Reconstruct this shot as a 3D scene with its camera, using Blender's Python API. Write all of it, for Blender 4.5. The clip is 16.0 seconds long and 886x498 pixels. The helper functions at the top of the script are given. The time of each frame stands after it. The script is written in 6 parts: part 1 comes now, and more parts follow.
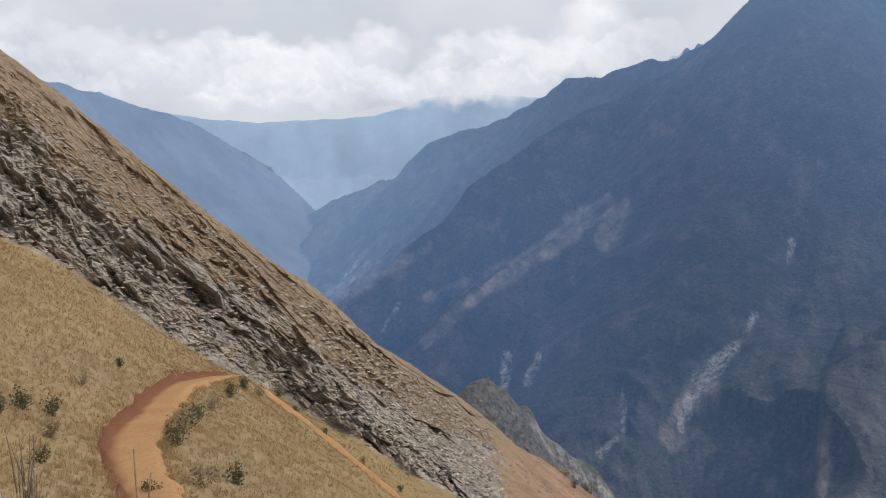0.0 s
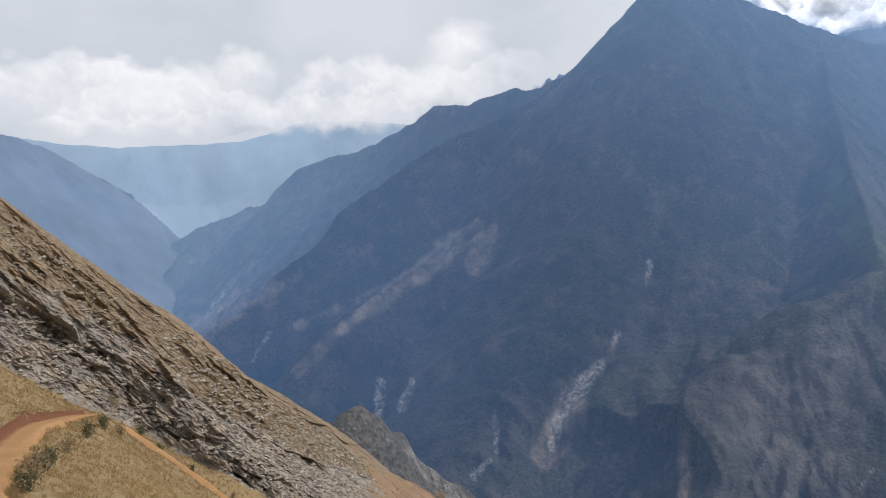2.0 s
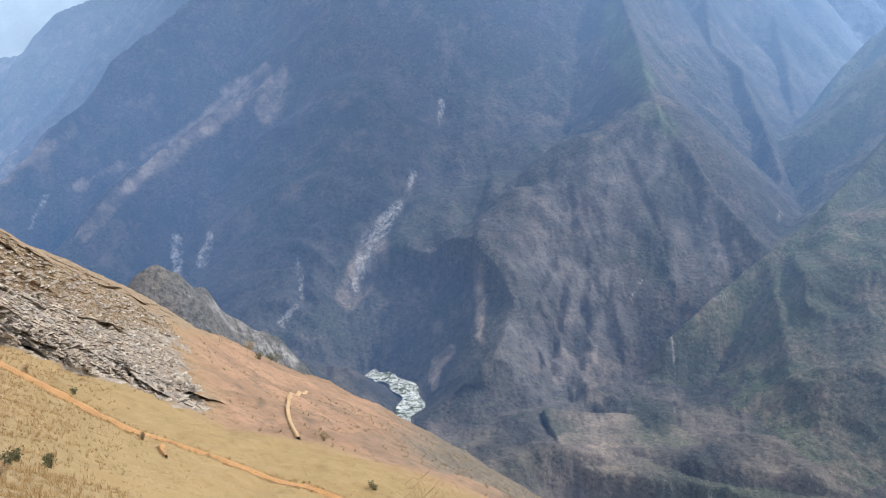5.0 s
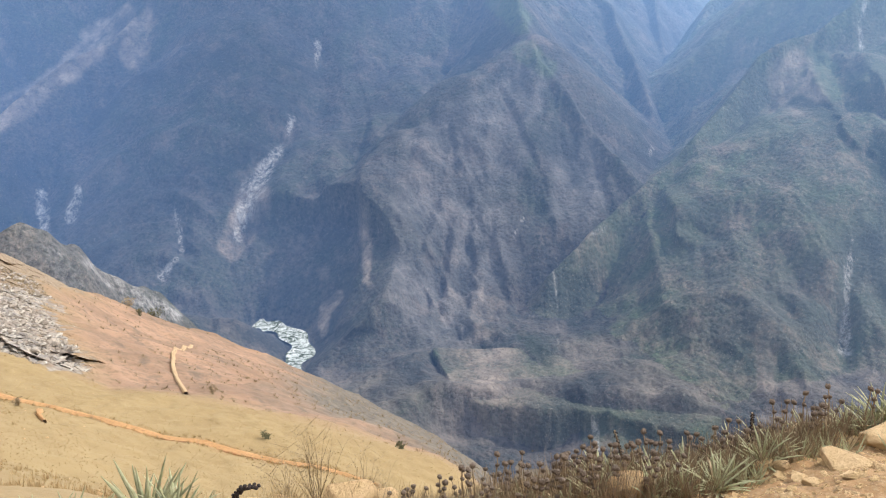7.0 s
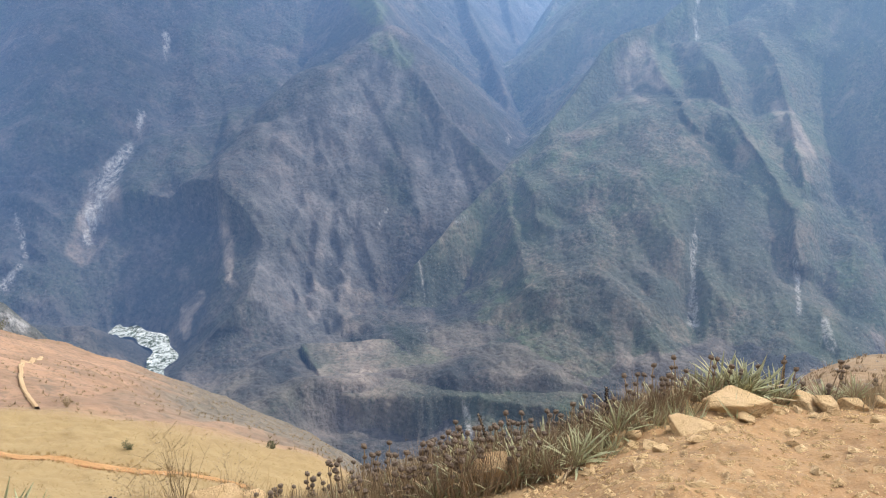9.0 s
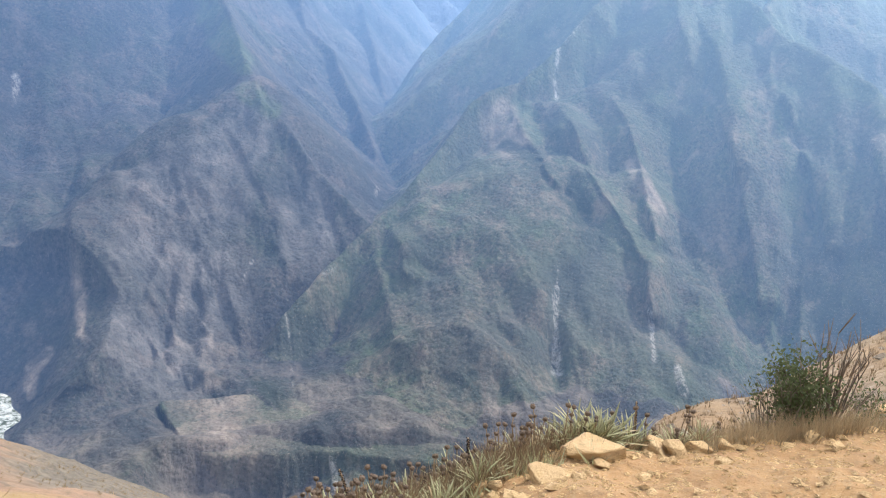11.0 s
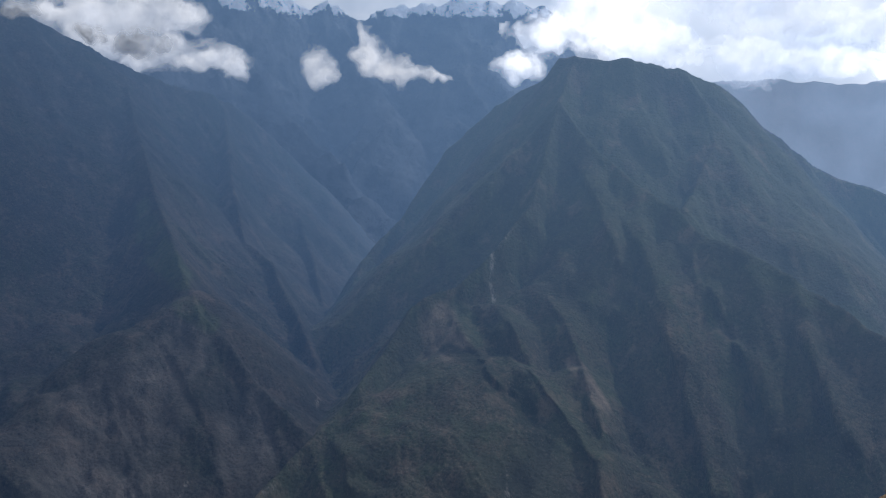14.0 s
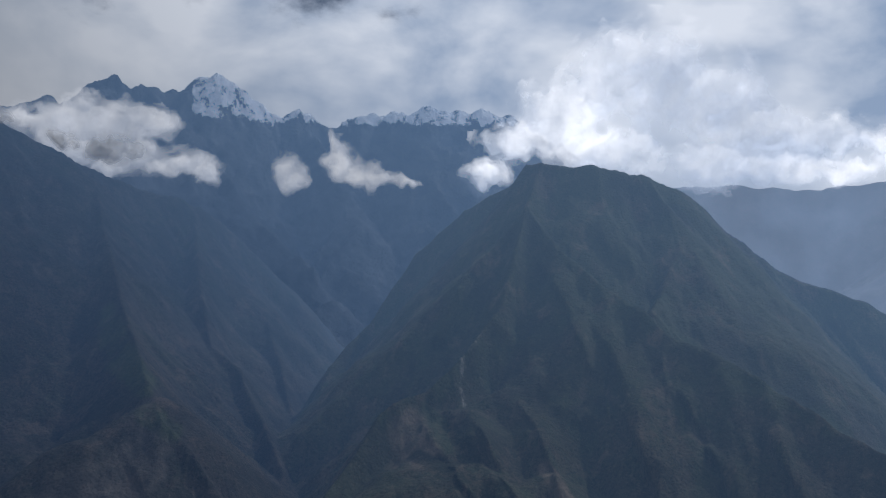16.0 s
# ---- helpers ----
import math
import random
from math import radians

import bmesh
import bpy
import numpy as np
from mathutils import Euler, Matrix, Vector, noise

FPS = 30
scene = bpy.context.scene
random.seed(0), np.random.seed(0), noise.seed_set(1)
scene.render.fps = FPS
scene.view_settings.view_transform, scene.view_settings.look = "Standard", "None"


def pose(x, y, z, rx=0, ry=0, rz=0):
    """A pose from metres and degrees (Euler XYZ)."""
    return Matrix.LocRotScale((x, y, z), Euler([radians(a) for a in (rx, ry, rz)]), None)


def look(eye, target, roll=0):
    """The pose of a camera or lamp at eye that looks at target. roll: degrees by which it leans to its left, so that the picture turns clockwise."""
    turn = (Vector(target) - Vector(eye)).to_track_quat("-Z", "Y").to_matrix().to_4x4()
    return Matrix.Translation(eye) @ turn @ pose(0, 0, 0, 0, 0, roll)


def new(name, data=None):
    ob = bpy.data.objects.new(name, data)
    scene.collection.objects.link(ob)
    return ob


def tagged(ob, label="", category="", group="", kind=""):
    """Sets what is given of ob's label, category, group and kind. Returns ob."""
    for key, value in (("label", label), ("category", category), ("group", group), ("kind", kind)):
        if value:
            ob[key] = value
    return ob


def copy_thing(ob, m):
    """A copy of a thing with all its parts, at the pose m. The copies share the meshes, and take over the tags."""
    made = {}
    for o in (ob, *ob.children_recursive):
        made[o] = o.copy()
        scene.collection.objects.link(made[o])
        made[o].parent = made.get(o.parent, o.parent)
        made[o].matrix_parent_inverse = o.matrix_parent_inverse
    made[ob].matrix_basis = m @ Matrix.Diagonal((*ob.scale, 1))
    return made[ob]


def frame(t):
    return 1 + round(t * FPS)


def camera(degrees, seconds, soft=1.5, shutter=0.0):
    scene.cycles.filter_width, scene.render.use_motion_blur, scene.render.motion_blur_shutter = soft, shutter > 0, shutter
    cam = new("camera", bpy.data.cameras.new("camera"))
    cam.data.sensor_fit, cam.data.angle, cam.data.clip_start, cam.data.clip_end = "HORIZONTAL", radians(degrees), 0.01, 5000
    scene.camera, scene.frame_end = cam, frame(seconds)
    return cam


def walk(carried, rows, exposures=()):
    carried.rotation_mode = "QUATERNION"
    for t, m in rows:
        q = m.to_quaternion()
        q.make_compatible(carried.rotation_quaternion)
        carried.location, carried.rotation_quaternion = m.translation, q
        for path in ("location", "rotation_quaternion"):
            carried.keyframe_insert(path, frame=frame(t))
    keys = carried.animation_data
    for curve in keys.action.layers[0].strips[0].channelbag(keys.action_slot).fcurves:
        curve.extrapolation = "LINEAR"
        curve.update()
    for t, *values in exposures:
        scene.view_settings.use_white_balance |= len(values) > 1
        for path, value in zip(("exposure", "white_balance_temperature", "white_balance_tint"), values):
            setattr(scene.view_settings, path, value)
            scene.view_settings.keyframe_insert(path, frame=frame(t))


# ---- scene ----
# ---------- the camera: carried in front of the body, turning to the right ----------
cam = camera(55.7, 16.0, soft=1.1)
ARM = 0.25
TURNS = [(0.0, 84.00, 0.0, 0.0), (0.5, 84.36, 0.11, -2.18), (1.0, 84.77, 0.32, -4.23), (1.5, 85.43, 0.22, -6.68),
         (2.0, 85.76, 0.13, -8.80), (2.5, 84.43, 0.50, -10.78), (3.0, 82.08, 0.81, -13.12), (3.5, 79.94, 0.90, -15.55),
         (4.0, 78.06, 1.05, -18.12), (4.5, 76.47, 1.21, -20.66), (7.0, 70.97, 1.23, -31.09), (7.5, 70.89, 1.32, -33.64),
         (8.0, 70.65, 1.12, -35.96), (8.5, 70.32, 0.83, -38.19), (9.0, 70.25, 0.49, -40.56), (9.2, 70.33, 0.40, -41.61),
         (11.3, 74.94, -2.32, -50.76), (11.5, 76.00, -1.98, -51.85), (12.0, 78.29, -1.02, -53.46), (12.5, 80.64, -0.67, -53.75),
         (13.0, 83.38, -0.49, -53.96), (13.5, 85.63, -0.31, -53.77), (14.0, 87.96, -0.37, -53.46), (14.5, 90.15, -0.43, -53.30),
         (15.0, 91.89, -0.31, -53.66), (15.5, 93.57, -0.06, -54.12), (16.0, 95.04, -0.15, -55.52)]
PATH = []
for t, tilt, leaning, yaw in TURNS:
    a = radians(-yaw)
    PATH.append((t, pose(ARM * math.sin(a), ARM * math.cos(a) - ARM, 0, tilt, leaning, yaw)))
EXPOSURES = [(0, -0.95, 6500, 12), (2, -0.95, 6500, 12), (2.5, -1.01, 6500, 12), (3.5, -0.87, 6500, 12), (4, -0.47, 6500, 12), (4.5, -0.27, 6500, 12), (7, 0.07, 6500, 12), (9.2, 0.07, 6500, 12), (11.5, 0.25, 6500, 12),
             (12, 0.15, 6500, 12), (12.5, -0.27, 6150, 12), (13, -0.75, 6150, 12), (13.5, -1.25, 6150, 12), (14, -1.98, 6150, 12), (14.5, -2.35, 6150, 12), (15.5, -2.3, 6150, 12), (16, -2.45, 6150, 12)]
walk(cam, PATH, EXPOSURES)

# ---------- sky and sun ----------
SUN_AZ, SUN_EL = 100.0, 47.0
sun_way = Vector((math.sin(radians(SUN_AZ)) * math.cos(radians(SUN_EL)), math.cos(radians(SUN_AZ)) * math.cos(radians(SUN_EL)), math.sin(radians(SUN_EL))))
world = bpy.data.worlds.new("sky")
scene.world = world
world.use_nodes = True
wn, wl = world.node_tree.nodes, world.node_tree.links
sky = wn.new("ShaderNodeTexSky")
sky.sky_type, sky.sun_disc = "NISHITA", False
sky.sun_elevation, sky.sun_rotation = radians(SUN_EL), radians(SUN_AZ)
sky.altitude = 2500
SKY = 0.13


def wnode(kind, **values):
    node = wn.new(kind)
    for key, value in values.items():
        node.inputs[int(key[1:]) if key[1:].isdigit() else key].default_value = value
    return node


def wmath(op, a, b=0.0, clamp=False):
    node = wn.new("ShaderNodeMath")
    node.operation, node.use_clamp = op, clamp
    for k, v in enumerate((a, b)):
        if isinstance(v, (int, float)):
            node.inputs[k].default_value = v
        else:
            wl.new(v, node.inputs[k])
    return node.outputs[0]


way = wn.new("ShaderNodeTexCoord").outputs["Generated"]
parts = wn.new("ShaderNodeSeparateXYZ")
wl.new(way, parts.inputs[0])
up = parts.outputs[2]
flat = wn.new("ShaderNodeVectorMath")
flat.operation = "MULTIPLY"
flat.inputs[1].default_value = (1.0, 1.0, 1.7)
wl.new(way, flat.inputs[0])
broad = wnode("ShaderNodeTexNoise", Scale=2.6, Detail=10.0, Roughness=0.58, Distortion=0.15)
wl.new(flat.outputs[0], broad.inputs["Vector"])
puffs = wnode("ShaderNodeTexNoise", Scale=8.5, Detail=9.0, Roughness=0.55, Distortion=0.15)
wl.new(flat.outputs[0], puffs.inputs["Vector"])
mass = wmath("ADD", wmath("MULTIPLY", broad.outputs[0], 0.7), wmath("MULTIPLY", puffs.outputs[0], 0.3))
# thick near the horizon, broken overhead
need = wmath("ADD", 0.265, wmath("MULTIPLY", wmath("SUBTRACT", up, 0.22), 0.30))
cover = wn.new("ShaderNodeMapRange")
cover.interpolation_type = "SMOOTHSTEP"
wl.new(wmath("SUBTRACT", mass, need), cover.inputs[0])
cover.inputs[1].default_value, cover.inputs[2].default_value = 0.0, 0.10
# bright heaped tops and grey undersides
heaps = wnode("ShaderNodeTexNoise", Scale=5.0, Detail=8.0, Roughness=0.5, Distortion=0.2)
shift = wn.new("ShaderNodeVectorMath")
shift.operation = "ADD"
shift.inputs[1].default_value = (0.35, 0.1, 0.55)
wl.new(flat.outputs[0], shift.inputs[0])
wl.new(shift.outputs[0], heaps.inputs["Vector"])
tone = wn.new("ShaderNodeValToRGB")
tone.color_ramp.elements[0].position, tone.color_ramp.elements[0].color = 0.38, (0, 0, 0, 1)
tone.color_ramp.elements[1].position, tone.color_ramp.elements[1].color = 0.62, (1, 1, 1, 1)
wl.new(heaps.outputs[0], tone.inputs[0])
clouds = wn.new("ShaderNodeBackground")
# brighter round the sun, where the light comes through them
toward = wn.new("ShaderNodeVectorMath")
toward.operation = "DOT_PRODUCT"
toward.inputs[1].default_value = sun_way
wl.new(way, toward.inputs[0])
backlit = wn.new("ShaderNodeMapRange")
wl.new(toward.outputs["Value"], backlit.inputs[0])
backlit.inputs[1].default_value, backlit.inputs[2].default_value = 0.25, 0.60
base_tone = wn.new("ShaderNodeMix")
base_tone.data_type = "RGBA"
wl.new(backlit.outputs[0], base_tone.inputs[0])
base_tone.inputs[6].default_value, base_tone.inputs[7].default_value = (0.80, 0.87, 0.95, 1), (0.36, 0.47, 0.64, 1)
shade = wn.new("ShaderNodeMix")
shade.data_type = "RGBA"
wl.new(tone.outputs[0], shade.inputs[0])
wl.new(base_tone.outputs[2], shade.inputs[6])
shade.inputs[7].default_value = (0.93, 0.98, 1.05, 1)
wl.new(shade.outputs[2], clouds.inputs[0])
gain = wn.new("ShaderNodeMapRange")
gain.interpolation_type = "SMOOTHSTEP"
wl.new(toward.outputs["Value"], gain.inputs[0])
for slot, value in enumerate((0.20, 0.78, 1.45, 4.2)):
    gain.inputs[slot + 1].default_value = value
wl.new(gain.outputs[0], clouds.inputs[1])
wl.new(sky.outputs[0], wn["Background"].inputs[0])
wn["Background"].inputs[1].default_value = SKY
both = wn.new("ShaderNodeMixShader")
wl.new(wmath("MULTIPLY", cover.outputs[0], 0.96), both.inputs[0])
wl.new(wn["Background"].outputs[0], both.inputs[1])
wl.new(clouds.outputs[0], both.inputs[2])
wl.new(both.outputs[0], wn["World Output"].inputs[0])

sun = new("sun", bpy.data.lights.new("sun", "SUN"))
sun.data.energy, sun.data.angle, sun.data.color = 3.5, radians(0.6), (1.0, 0.95, 0.86)
sun.matrix_world = look(sun_way * 100, (0, 0, 0))

# ---------- noise on arrays ----------
def lattice(ix, iy, seed):
    h = (ix.astype(np.int64) * 374761393 + iy.astype(np.int64) * 668265263 + seed * 974711) & 0xFFFFFFFF
    h = ((h ^ (h >> 13)) * 1274126177) & 0xFFFFFFFF
    return ((h ^ (h >> 16)) & 0xFFFF) / 65535.0


def vnoise(x, y, seed=0):
    ix, iy = np.floor(x), np.floor(y)
    fx, fy = x - ix, y - iy
    fx, fy = fx * fx * (3 - 2 * fx), fy * fy * (3 - 2 * fy)
    a, b = lattice(ix, iy, seed), lattice(ix + 1, iy, seed)
    c, d = lattice(ix, iy + 1, seed), lattice(ix + 1, iy + 1, seed)
    return (a + (b - a) * fx) * (1 - fy) + (c + (d - c) * fx) * fy


def fbm(x, y, seed=0, octaves=4):
    out, amp, total = 0, 1.0, 0
    for k in range(octaves):
        out = out + amp * vnoise(x * 2 ** k + 17.3 * k, y * 2 ** k - 9.1 * k, seed + k)
        total += amp
        amp *= 0.5
    return out / total


def ridged(x, y, seed=0, octaves=4):
    out, amp, total = 0, 1.0, 0
    for k in range(octaves):
        out = out + amp * (1 - np.abs(2 * vnoise(x * 2 ** k + 5.7 * k, y * 2 ** k + 3.3 * k, seed + k) - 1))
        total += amp
        amp *= 0.5
    return out / total


def step(a, b, x):
    t = np.clip((x - a) / (b - a), 0, 1)
    return t * t * (3 - 2 * t)


def polar(az, el, r):
    """A place by azimuth (to the right of +y), elevation from the eye, and level distance."""
    return Vector((r * math.sin(radians(az)), r * math.cos(radians(az)), r * math.tan(radians(el))))


# ---------- materials ----------
class Mat:
    """A procedural material under construction."""

    def __init__(self, name, rough=0.9):
        self.m = bpy.data.materials.new(name)
        self.m.use_nodes = True
        self.n, self.l = self.m.node_tree.nodes, self.m.node_tree.links
        self.b = self.n["Principled BSDF"]
        self.b.inputs["Roughness"].default_value = rough
        self.b.inputs["Specular IOR Level"].default_value = 0.25
        self.co = self.n.new("ShaderNodeTexCoord").outputs["Object"]

    def put(self, value, socket):
        if hasattr(value, "is_linked"):
            self.l.new(value, socket)
        elif isinstance(value, tuple) and len(value) == 3 and socket.type == "RGBA":
            socket.default_value = (*value, 1)
        else:
            socket.default_value = value

    def scaled(self, x, y, z, turn=(0, 0, 0)):
        node = self.n.new("ShaderNodeMapping")
        node.inputs["Scale"].default_value = (x, y, z)
        node.inputs["Rotation"].default_value = [radians(a) for a in turn]
        self.l.new(self.co, node.inputs[0])
        return node.outputs[0]

    def noise(self, scale, detail=6, rough=0.6, vector=None, distort=0.0):
        node = self.n.new("ShaderNodeTexNoise")
        node.inputs["Scale"].default_value, node.inputs["Detail"].default_value = scale, detail
        node.inputs["Roughness"].default_value, node.inputs["Distortion"].default_value = rough, distort
        self.l.new(vector or self.co, node.inputs["Vector"])
        return node.outputs[0]

    def cells(self, scale, vector=None, feature="F1", out="Distance"):
        node = self.n.new("ShaderNodeTexVoronoi")
        node.feature = feature
        node.inputs["Scale"].default_value = scale
        self.l.new(vector or self.co, node.inputs["Vector"])
        return node.outputs[out]

    def span(self, value, a, b, c=0.0, d=1.0):
        node = self.n.new("ShaderNodeMapRange")
        for k, v in enumerate((value, a, b, c, d)):
            self.put(v, node.inputs[k])
        return node.outputs[0]

    def sums(self, op, a, b):
        node = self.n.new("ShaderNodeMath")
        node.operation = op
        self.put(a, node.inputs[0])
        self.put(b, node.inputs[1])
        return node.outputs[0]

    def mix(self, fac, a, b, kind="MIX"):
        node = self.n.new("ShaderNodeMix")
        node.data_type, node.blend_type = "RGBA", kind
        self.put(fac, node.inputs[0])
        self.put(a, node.inputs[6])
        self.put(b, node.inputs[7])
        return node.outputs[2]

    def read(self, name):
        node = self.n.new("ShaderNodeAttribute")
        node.attribute_name = name
        return node.outputs["Fac"]

    def island(self):
        return self.n.new("ShaderNodeNewGeometry").outputs["Random Per Island"]

    def each(self):
        return self.n.new("ShaderNodeObjectInfo").outputs["Random"]

    def colour(self, value):
        self.put(value, self.b.inputs["Base Color"])

    def bump(self, height, strength=0.5, distance=0.1):
        node = self.n.new("ShaderNodeBump")
        node.inputs["Strength"].default_value, node.inputs["Distance"].default_value = strength, distance
        self.l.new(height, node.inputs["Height"])
        self.l.new(node.outputs[0], self.b.inputs["Normal"])


def hill_material():
    k = Mat("dry_hillside", 0.95)
    # dry grass: straw, olive and bleached patches
    g = k.mix(k.span(k.noise(0.09, 5), 0.38, 0.62), (0.33, 0.215, 0.095), (0.235, 0.165, 0.078))
    g = k.mix(k.span(k.noise(0.9, 6, 0.7), 0.4, 0.65), g, (0.36, 0.257, 0.135))
    g = k.mix(k.span(k.noise(7.0, 4, 0.7), 0.5, 0.75, 0.0, 0.7), g, (0.13, 0.105, 0.05))
    g = k.mix(k.read("gold"), g, k.mix(k.span(k.noise(0.5, 6, 0.7), 0.35, 0.65), (0.29, 0.198, 0.088), (0.33, 0.232, 0.108)))
    # burnt orange spur with red earth showing
    o = k.mix(k.span(k.noise(0.12, 8, 0.65), 0.40, 0.60), (0.36, 0.215, 0.13), (0.235, 0.145, 0.09))
    o = k.mix(k.span(k.noise(1.3, 5, 0.7), 0.5, 0.7), o, (0.17, 0.115, 0.065))
    o = k.mix(k.span(k.noise(0.22, 8, 0.75, k.scaled(1.0, 1.0, 3.0, (0, 20, 0))), 0.54, 0.64, 0.0, 0.7), o, (0.13, 0.10, 0.07))
    g = k.mix(k.read("orange"), g, o)
    b = k.mix(k.span(k.noise(0.5, 8, 0.75, k.scaled(1.0, 1.0, 2.5, (0, 25, 0))), 0.38, 0.60), (0.20, 0.165, 0.12), (0.085, 0.078, 0.062))
    g = k.mix(k.read("scrubby"), g, b)
    # schist: thin tilted leaves of grey, rust and pale stone
    beds = k.scaled(0.55, 0.55, 1.5, (28, 34, 0))
    r = k.mix(k.span(k.noise(0.55, 8, 0.7, beds), 0.35, 0.65), (0.20, 0.175, 0.15), (0.42, 0.36, 0.285))
    r = k.mix(k.span(k.noise(0.35, 6, 0.6), 0.5, 0.7), r, (0.27, 0.185, 0.115))
    r = k.mix(k.span(k.cells(1.1, beds), 0.0, 0.35, 0.6, 0.0), r, (0.43, 0.35, 0.255))
    slabs = k.scaled(0.8, 0.8, 1.9, (28, 34, 0))
    tone = k.n.new("ShaderNodeSeparateColor")
    k.l.new(k.cells(0.8, slabs, "F1", "Color"), tone.inputs[0])
    r = k.mix(k.span(tone.outputs[0], 0.62, 0.95, 0.0, 0.85), r, (0.46, 0.375, 0.275))
    r = k.mix(k.span(tone.outputs[1], 0.74, 0.97, 0.0, 0.5), r, (0.12, 0.10, 0.085))
    crack = k.span(k.cells(0.8, slabs, "DISTANCE_TO_EDGE"), 0.0, 0.045, 1.0, 0.0)
    r = k.mix(k.sums("MULTIPLY", crack, k.span(k.noise(0.5, 4), 0.4, 0.6, 0.05, 0.8)), r, (0.06, 0.05, 0.042))
    r = k.mix(k.span(k.noise(4.5, 4, 0.7, beds), 0.54, 0.74), r, (0.13, 0.11, 0.095))
    leaves = k.scaled(0.45, 0.45, 3.6, (28, 34, 0))
    r = k.mix(k.span(k.noise(2.2, 7, 0.78, leaves), 0.50, 0.64, 0.0, 0.55), r, (0.11, 0.095, 0.082))
    r = k.mix(k.span(k.noise(1.4, 7, 0.8, leaves), 0.56, 0.68, 0.0, 0.35), r, (0.52, 0.45, 0.36))
    # brown turf with stones, towards the crest
    t = k.mix(k.span(k.noise(1.6, 6, 0.7), 0.4, 0.62), (0.31, 0.225, 0.14), (0.21, 0.15, 0.095))
    t = k.mix(k.span(k.cells(2.4, beds), 0.0, 0.22, 0.8, 0.0), t, (0.45, 0.385, 0.29))
    r = k.mix(k.span(k.sums("ADD", k.read("turf"), k.span(k.noise(0.30, 5), 0.3, 0.7, -0.35, 0.35)), 0.42, 0.60), r, t)
    c = k.mix(k.span(k.sums("ADD", k.read("rock"), k.span(k.noise(0.6, 5), 0.3, 0.7, -0.3, 0.3)), 0.42, 0.58), g, r)
    # bare soil of the path, and dark burnt scrub
    s = k.mix(k.span(k.noise(1.2, 8, 0.65), 0.3, 0.7), (0.41, 0.24, 0.105), (0.28, 0.16, 0.07))
    s = k.mix(k.span(k.noise(26, 4, 0.7), 0.52, 0.7), s, (0.39, 0.265, 0.14))
    s = k.mix(k.span(k.noise(9, 6, 0.75), 0.50, 0.62, 0.0, 0.65), s, (0.17, 0.105, 0.055))
    s = k.mix(k.span(k.cells(55), 0.0, 0.32, 0.55, 0.0), s, (0.50, 0.37, 0.22))
    s = k.mix(k.span(k.noise(3.2, 7, 0.7), 0.46, 0.62, 0.0, 0.6), s, (0.30, 0.165, 0.075))
    s = k.mix(k.span(k.noise(60, 3, 0.7), 0.60, 0.72, 0.0, 0.6), s, (0.11, 0.07, 0.04))
    c = k.mix(k.read("soil"), c, s)
    k.colour(c)
    h = k.sums("ADD", k.sums("MULTIPLY", k.noise(0.5, 9, 0.62, beds), k.sums("ADD", 0.35, k.sums("MULTIPLY", k.read("rock"), k.span(k.read("turf"), 0, 1, 0.75, 0.25)))), k.sums("MULTIPLY", k.noise(9, 6, 0.7), 0.10))
    h = k.sums("ADD", h, k.sums("MULTIPLY", k.sums("MULTIPLY", tone.outputs[2], k.read("rock")), 0.6))
    h = k.sums("SUBTRACT", h, k.sums("MULTIPLY", k.sums("MULTIPLY", crack, k.read("rock")), 0.15))
    k.bump(h, 1.0, 0.26)
    return k.m


def haze_glow(k, amount=1.0):
    """Haze painted into a mountain's emission: sky blue, stronger with distance and towards the sun."""
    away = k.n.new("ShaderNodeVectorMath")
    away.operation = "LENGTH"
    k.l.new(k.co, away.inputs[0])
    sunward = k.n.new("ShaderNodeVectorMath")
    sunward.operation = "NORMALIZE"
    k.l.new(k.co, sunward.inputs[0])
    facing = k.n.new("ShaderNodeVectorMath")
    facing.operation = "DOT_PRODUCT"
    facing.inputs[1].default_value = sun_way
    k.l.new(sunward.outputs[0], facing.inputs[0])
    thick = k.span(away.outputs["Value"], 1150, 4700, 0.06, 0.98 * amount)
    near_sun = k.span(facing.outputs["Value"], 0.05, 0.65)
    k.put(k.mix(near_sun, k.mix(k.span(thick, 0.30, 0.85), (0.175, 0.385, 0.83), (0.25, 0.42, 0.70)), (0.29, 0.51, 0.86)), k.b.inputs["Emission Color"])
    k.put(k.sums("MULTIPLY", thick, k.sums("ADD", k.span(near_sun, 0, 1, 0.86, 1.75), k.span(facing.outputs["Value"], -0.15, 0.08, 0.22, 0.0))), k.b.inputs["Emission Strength"])


